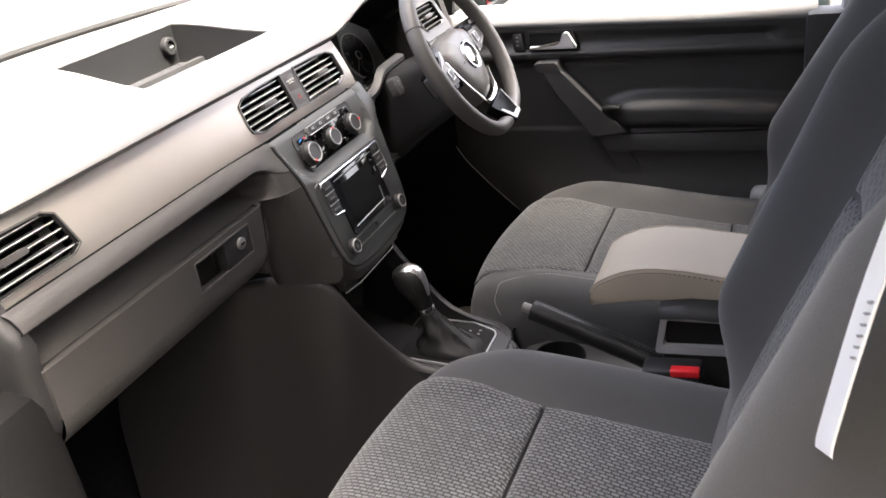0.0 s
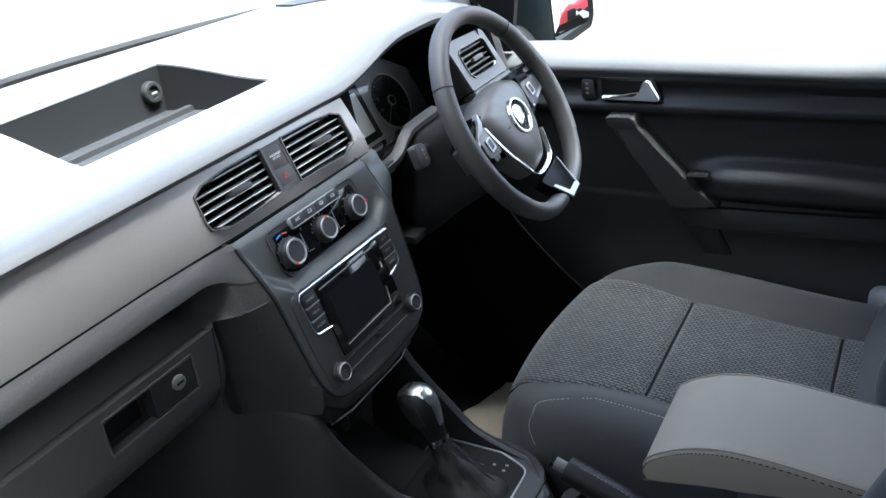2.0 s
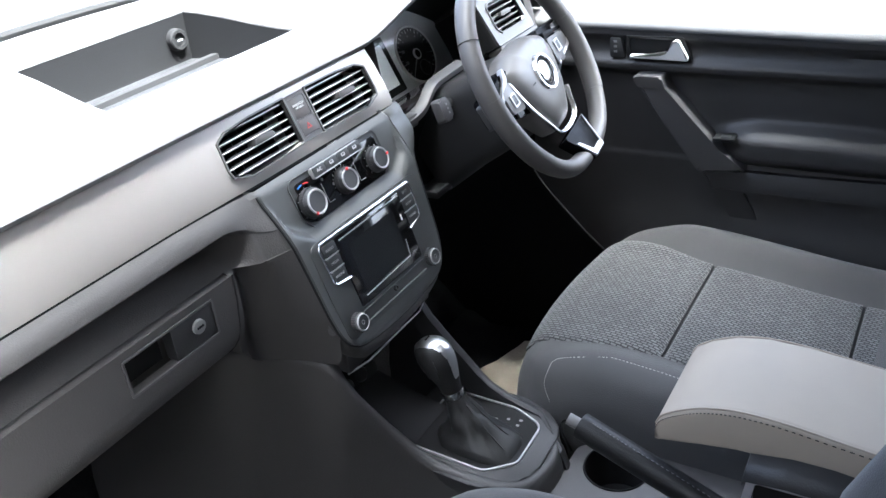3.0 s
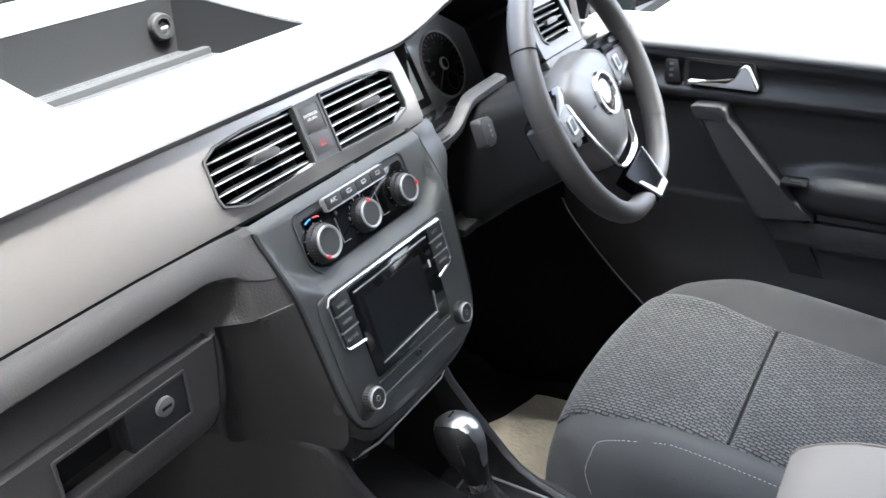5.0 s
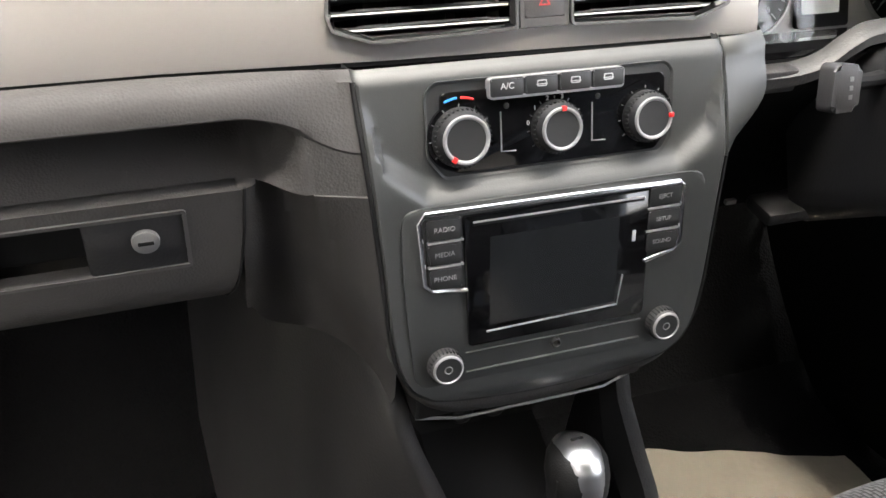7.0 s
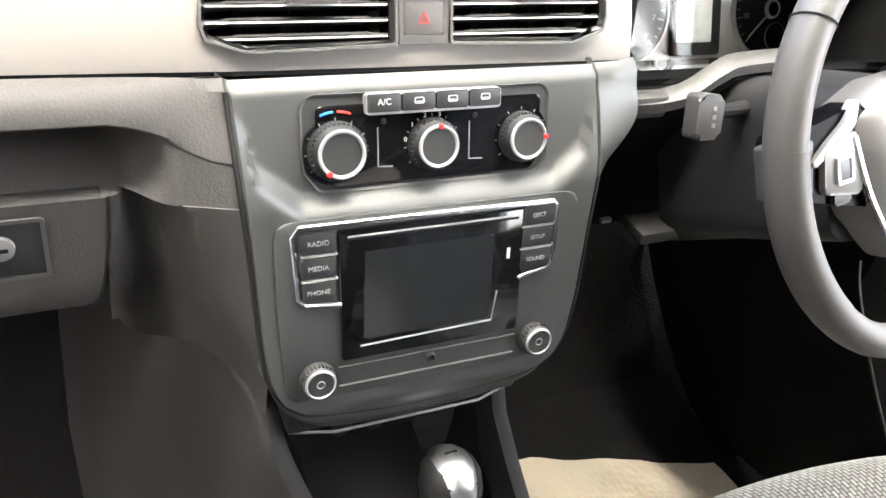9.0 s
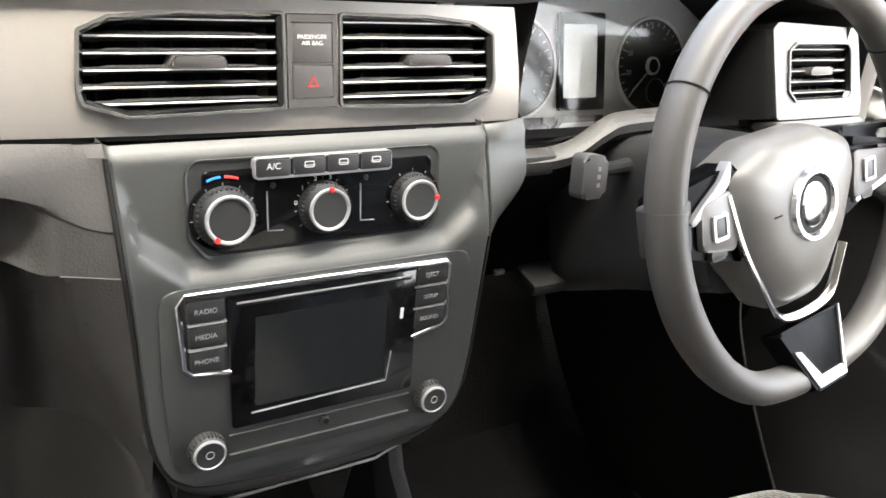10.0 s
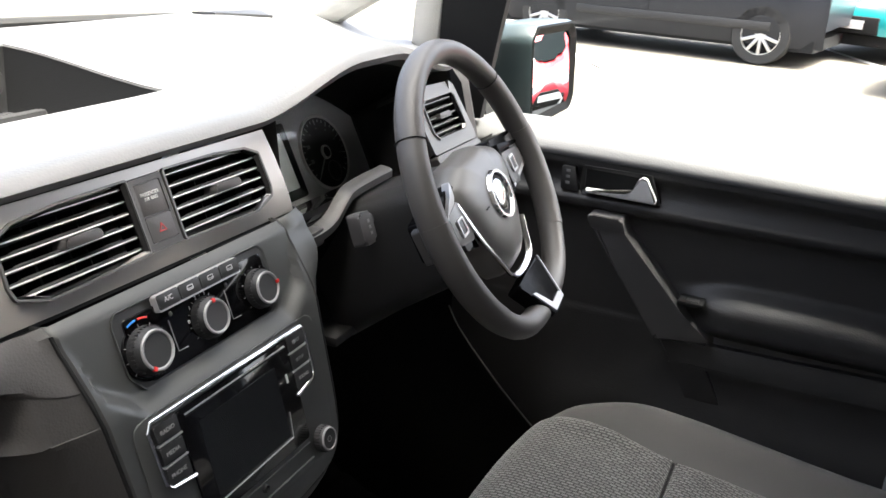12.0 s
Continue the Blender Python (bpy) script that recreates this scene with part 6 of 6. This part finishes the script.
def build_belt():
    b = thing("seat_belt", "pale-lit seat belt hanging beside the passenger seat", "seat belt", (-0.68, -0.70, 0.2))
    rows = []
    for x, y, z in curve_points([(-0.64, -0.76, 1.16), (-0.64, -0.727, 1.0), (-0.64, -0.7125, 0.93), (-0.64, -0.699, 0.865), (-0.64, -0.6855, 0.78), (-0.64, -0.684, 0.762)], 6):
        rows.append([(x - 0.018, y - 0.0035, z + 0.0115), (x + 0.018, y + 0.0035, z - 0.0115), (x + 0.018, y + 0.0023, z - 0.0123), (x - 0.018, y - 0.0047, z + 0.0107)])
    part("webbing", loft(rows, closed=True, caps=True), BELT, b)
    for k in range(6):
        z = 0.83 + 0.007 * k
        y = -0.6855 - (z - 0.78) * 0.157
        part("print_bar", tube([(-0.655, y - 0.0030 + 0.0008, z + 0.0096), (-0.648, y - 0.0016 + 0.0008, z + 0.0052)], 0.0009, 5), FAINT, b)
    part("guide", tube([(-0.662, -0.764, 1.175), (-0.618, -0.757, 1.150)], 0.008, 8), MATTE, b, "black belt guide")


build_belt()


def build_mat():
    m = thing("paper_mat", "creased beige paper mat in the driver's footwell", "floor mat", (0.48, 0.05, 0.004))
    def h(x, y):
        z = 0.006 + 0.010 * noise.noise((x * 9, y * 7, 2.0)) + 0.006 * noise.noise((x * 22, y * 18, 5.0)) + 0.004
        return max(0.003, z) + 0.28 * max(0, y - 0.20)
    rows = []
    for k in span(0, 1, 26):
        row = []
        for x in span(0.27, 0.655, 24):
            y = -0.20 + k * (0.428 - 0.32 * max(0, x - 0.37))
            row.append((x, y, h(x, y)))
        rows.append(row)
    part("sheet", loft(rows), PAPER, m, "", 60)
    s = thing("black_strap", "looped black strap lying on the paper mat", "strap", (0.17, -0.2, 0.28))
    pts = [(0.105, -0.225, 0.28), (0.110, -0.21, 0.303), (0.122, -0.205, 0.311), (0.135, -0.215, 0.305), (0.14, -0.235, 0.285), (0.135, -0.245, 0.265)]
    part("loop", tube(curve_points(pts, 6), 0.0045, 8, flat=0.4), MATTE, s)


build_mat()


# ---- outside ----
GROUND = -0.40


def build_ground():
    bm = bmesh.new()
    bmesh.ops.create_grid(bm, x_segments=40, y_segments=40, size=400)
    tagged(part("ground", moved(bm, Matrix.Translation((0, 0, GROUND))), CONCRETE), "pale sunlit concrete car park", "ground", kind="structure")
    for a, b in (((5.2, -0.66), (9.3, 2.25)), ((9.0, 2.0), (13.0, 4.6)), ((7.9, 0.85), (8.6, -1.2)), ((10.3, -1.6), (13.5, -0.1)), ((3.0, 9.0), (9.0, 13.0))):
        a, b = Vector((*a, GROUND)), Vector((*b, GROUND))
        d = (b - a).normalized()
        s = Vector((-d.y, d.x, 0)) * 0.05
        up = Vector((0, 0, 0.004))
        n = 20
        rows = [[tuple(a + (b - a) * (k / n) + s + up), tuple(a + (b - a) * (k / n) - s + up)] for k in range(n + 1)]
        tagged(part("road_line", loft(rows), ROADLINE), "worn white parking line on concrete", "road marking", kind="structure")


build_ground()
# added out of view: keeps daylight off the dash's open passenger side
tagged(part("wall_light_blocker", box(-2.05, -1.85, -7, 6, GROUND - 0.01, 2.4), BLOCKERWALL), "unseen dull wall added to block light from the passenger side", "wall", kind="structure")


def build_wheel(parent, m, r):
    t = part("wheel", moved(lathe([(r * 0.66, -0.11), (r * 0.95, -0.11), (r, -0.08), (r, 0.08), (r * 0.95, 0.11), (r * 0.66, 0.11)], 36), m), RUBBER, parent, "black tyre on a silver rim")
    part("rim", moved(lathe([(r * 0.67, 0.10), (r * 0.64, 0.085), (r * 0.62, 0.02), (0, 0.02)], 36), m), MATTE, t)
    for k in range(10):
        part("spoke", moved(box(-r * 0.055, r * 0.055, 0, r * 0.64, 0.06, 0.095, 0.008), m @ Matrix.Rotation(2 * math.pi * k / 10, 4, "Z")), ALLOY, t)
    part("rim_edge", moved(lathe([(r * 0.62, 0.08), (r * 0.64, 0.108), (r * 0.69, 0.108), (r * 0.70, 0.09)], 36), m), ALLOY, t)
    part("hub_cap", moved(lathe([(0, 0.10), (r * 0.12, 0.095), (r * 0.14, 0.06)], 20), m), ALLOY, t)


def build_vehicle(name, label, paint, at_xy, heading, L, W, side, roof_in=0.12, wheel_r=0.33, wheels=(0.8, 3.3), belt=0.95, glass=None, category="car"):
    """A parked vehicle; side: outline (along, height) from nose to tail over the top."""
    v = thing(name, label, category, (at_xy[0], at_xy[1], GROUND))
    M = Matrix.Translation((at_xy[0], at_xy[1], GROUND)) @ Matrix.Rotation(radians(heading), 4, "Z")
    top = curve_points([(x, 0, z) for x, z in side], 5)
    sections = []
    for x, _, z in top:
        hw = W / 2 * (1 - 0.10 * ss(0.5, 0.0, x) - 0.08 * ss(L - 0.4, L, x))
        low = 0.24
        inn = roof_in * max(0, (z - belt)) / 0.55
        mid = min(z, belt)
        row = [(-x, -hw * 0.94, low), (-x, -hw, low + 0.18), (-x, -hw, mid * 0.7 + 0.1), (-x, -hw + 0.03, max(mid, low + 0.2)), (-x, -hw + 0.03 + inn, max(z - 0.03, low + 0.22)), (-x, -hw + 0.14 + inn, z),
               (-x, 0, z + 0.02), (-x, hw - 0.14 - inn, z), (-x, hw - 0.03 - inn, max(z - 0.03, low + 0.22)), (-x, hw - 0.03, max(mid, low + 0.2)), (-x, hw, mid * 0.7 + 0.1), (-x, hw, low + 0.18), (-x, hw * 0.94, low)]
        sections.append(row)
    body = loft(sections)
    part("body", moved(body, M), paint, v, "", 40)
    part("underbody", moved(box(-L + 0.1, -0.1, -W / 2 + 0.08, W / 2 - 0.08, 0.2, 0.34), M), MATTE, v)
    # glass: side panes, screens
    for pane in glass or ():
        for s in (-1, 1):
            g = bmesh.new()
            pts = []
            for x, z in pane:
                hw = W / 2 - 0.03 - roof_in * max(0, z - belt) / 0.55
                pts.append((-x, s * (hw + 0.012), z))
            g.faces.new([g.verts.new(p) for p in pts])
            r = bmesh.ops.extrude_face_region(g, geom=g.faces[:])
            for q in [e for e in r["geom"] if isinstance(e, bmesh.types.BMVert)]:
                q.co.y -= s * 0.03
            part("window", moved(g, M), CARGLASS, v, "dark side window")
    return v, M


def hatchback(name, label, paint, at_xy, heading):
    L, W = 3.9, 1.72
    side = [(0.02, 0.35), (0.0, 0.55), (0.1, 0.72), (0.5, 0.86), (1.0, 0.95), (1.25, 1.10), (1.65, 1.38), (2.1, 1.47), (2.9, 1.45), (3.5, 1.30), (3.8, 1.0), (3.88, 0.7), (3.88, 0.4)]
    panes = [[(1.35, 1.0), (2.35, 1.0), (2.35, 1.36), (1.75, 1.36)], [(2.42, 1.0), (3.3, 1.02), (3.1, 1.34), (2.42, 1.36)]]
    v, M = build_vehicle(name, label, paint, at_xy, heading, L, W, side, glass=panes)
    for x in (0.72, 3.1):
        for s in (-1, 1):
            build_wheel(v, M @ Matrix.Translation((-x, s * (W / 2 - 0.10), 0.32)) @ Matrix.Rotation(-s * math.pi / 2, 4, "X"), 0.32)
    ws = loft([[(-1.08, y, 1.015 - 0.03 * abs(y)) for y in span(-0.68, 0.68, 7)], [(-1.68, y * 0.86, 1.425 - 0.03 * abs(y)) for y in span(-0.68, 0.68, 7)]])
    part("windscreen", moved(ws, M @ Matrix.Translation((0.015, 0, 0.015))), CARGLASS, v, "dark windscreen")
    for s in (-1, 1):
        part("headlight", moved(prism(rounded([(-0.16, -0.08), (0.14, -0.06), (0.16, 0.07), (-0.12, 0.07)], 0.05), -0.05, 0.03, 0.02), M @ Matrix.Translation((-0.10, s * 0.60, 0.70)) @ Matrix.Rotation(math.pi / 2, 4, "Y") @ Matrix.Rotation(math.pi / 2, 4, "Z")), LAMPGLASS, v, "pale headlight")
        part("door_mirror", moved(box(-0.06, 0.06, -0.09, 0.09, -0.06, 0.06, 0.025), M @ Matrix.Translation((-1.35, s * 0.92, 1.02))), paint, v, "")
    part("grille", moved(box(-0.03, 0.02, -0.45, 0.45, 0.36, 0.58, 0.015), M), MATTE, v, "black front grille")
    part("number_plate", moved(box(-0.01, 0.035, -0.26, 0.26, 0.42, 0.53), M), WHITE, v, "white number plate")
    return v


def van(name, label, paint, at_xy, heading):
    L, W = 4.62, 1.9
    side = [(0.02, 0.35), (0.0, 0.65), (0.1, 0.95), (0.35, 1.08), (0.8, 1.20), (1.1, 1.42), (1.55, 1.85), (2.0, 1.97), (3.6, 2.0), (4.42, 1.95), (4.56, 1.5), (4.62, 0.8), (4.60, 0.45)]
    panes = [[(1.35, 1.2), (2.35, 1.2), (2.35, 1.72), (1.75, 1.72)]]
    v, M = build_vehicle(name, label, paint, at_xy, heading, L, W, side, roof_in=0.10, belt=1.1, glass=panes, category="van")
    for x in (0.90, 3.90):
        for s in (-1, 1):
            build_wheel(v, M @ Matrix.Translation((-x, s * (W / 2 - 0.11), 0.36)) @ Matrix.Rotation(-s * math.pi / 2, 4, "X"), 0.36)
    for s in (-1, 1):
        part("headlight", moved(box(-0.22, 0.02, -0.22, 0.2, -0.10, 0.10, 0.04), M @ Matrix.Translation((-0.05, s * 0.70, 0.86))), LAMPGLASS, v, "pale headlight")
        part("door_seam", moved(box(-2.43, -2.42, s * (W / 2) - 0.004, s * (W / 2) + 0.004, 0.4, 1.2), M), MATTE, v)
        part("side_lettering_bar", moved(box(-2.15, -1.65, s * (W / 2 + 0.002) - 0.004, s * (W / 2 + 0.002) + 0.004, 0.93, 1.0), M), FAINT, v)
        part("rubbing_strip", moved(box(-4.0, -1.4, s * (W / 2 + 0.004) - 0.012, s * (W / 2 + 0.004) + 0.012, 0.42, 0.52, 0.006), M), DARK, v)
    part("bumper", moved(box(-0.10, 0.04, -0.85, 0.85, 0.28, 0.56, 0.05), M), DARK, v, "dark bumper")
    part("grille", moved(box(-0.03, 0.03, -0.5, 0.5, 0.72, 0.90, 0.02), M), MATTE, v, "black grille")
    return v


van("parked_van", "dark grey parked panel van with silver wheels", GREYPAINT, (12.34, 4.22), 80)
hatchback("parked_car", "teal parked hatchback with pale headlights", TEALPAINT, (12.2, -0.35), 155)
hatchback("parked_car", "red parked hatchback beside the teal one", REDPAINT, (10.0, -1.0), 80)
hatchback("parked_car", "red hatchback parked behind the van", REDPAINT, (4.6, -2.55), 142)
hatchback("parked_car", "white parked hatchback beyond the windscreen", WHITEPAINT, (8.5, 14.4), 200)


def build_hedge():
    rng = random.Random(5)
    for name, label, pts in (("hedge", "tall green hedge along the car park edge", [((-30, 34), (40, 30)), ((34, -30), (30, 34)), ((-10, -34), (36, -30))]),):
        for a, b in pts:
            verts, faces = [], []
            for k in range(9000):
                t = rng.random()
                x = a[0] + (b[0] - a[0]) * t + rng.gauss(0, 0.8)
                y = a[1] + (b[1] - a[1]) * t + rng.gauss(0, 0.8)
                top = 3.2 + 1.6 * noise.noise((x * 0.25, y * 0.25, 0))
                z = GROUND + top * rng.random() ** 0.7
                s = 0.36
                i = len(verts)
                for _ in range(3):
                    verts.append((x + rng.uniform(-s, s), y + rng.uniform(-s, s), z + rng.uniform(-s, s)))
                faces.append((i, i + 1, i + 2))
            me = bpy.data.meshes.new(name)
            me.from_pydata(verts, [], faces)
            me.materials.append(LEAF)
            tagged(new(name, me), label, "hedge", kind="stuff")


build_hedge()
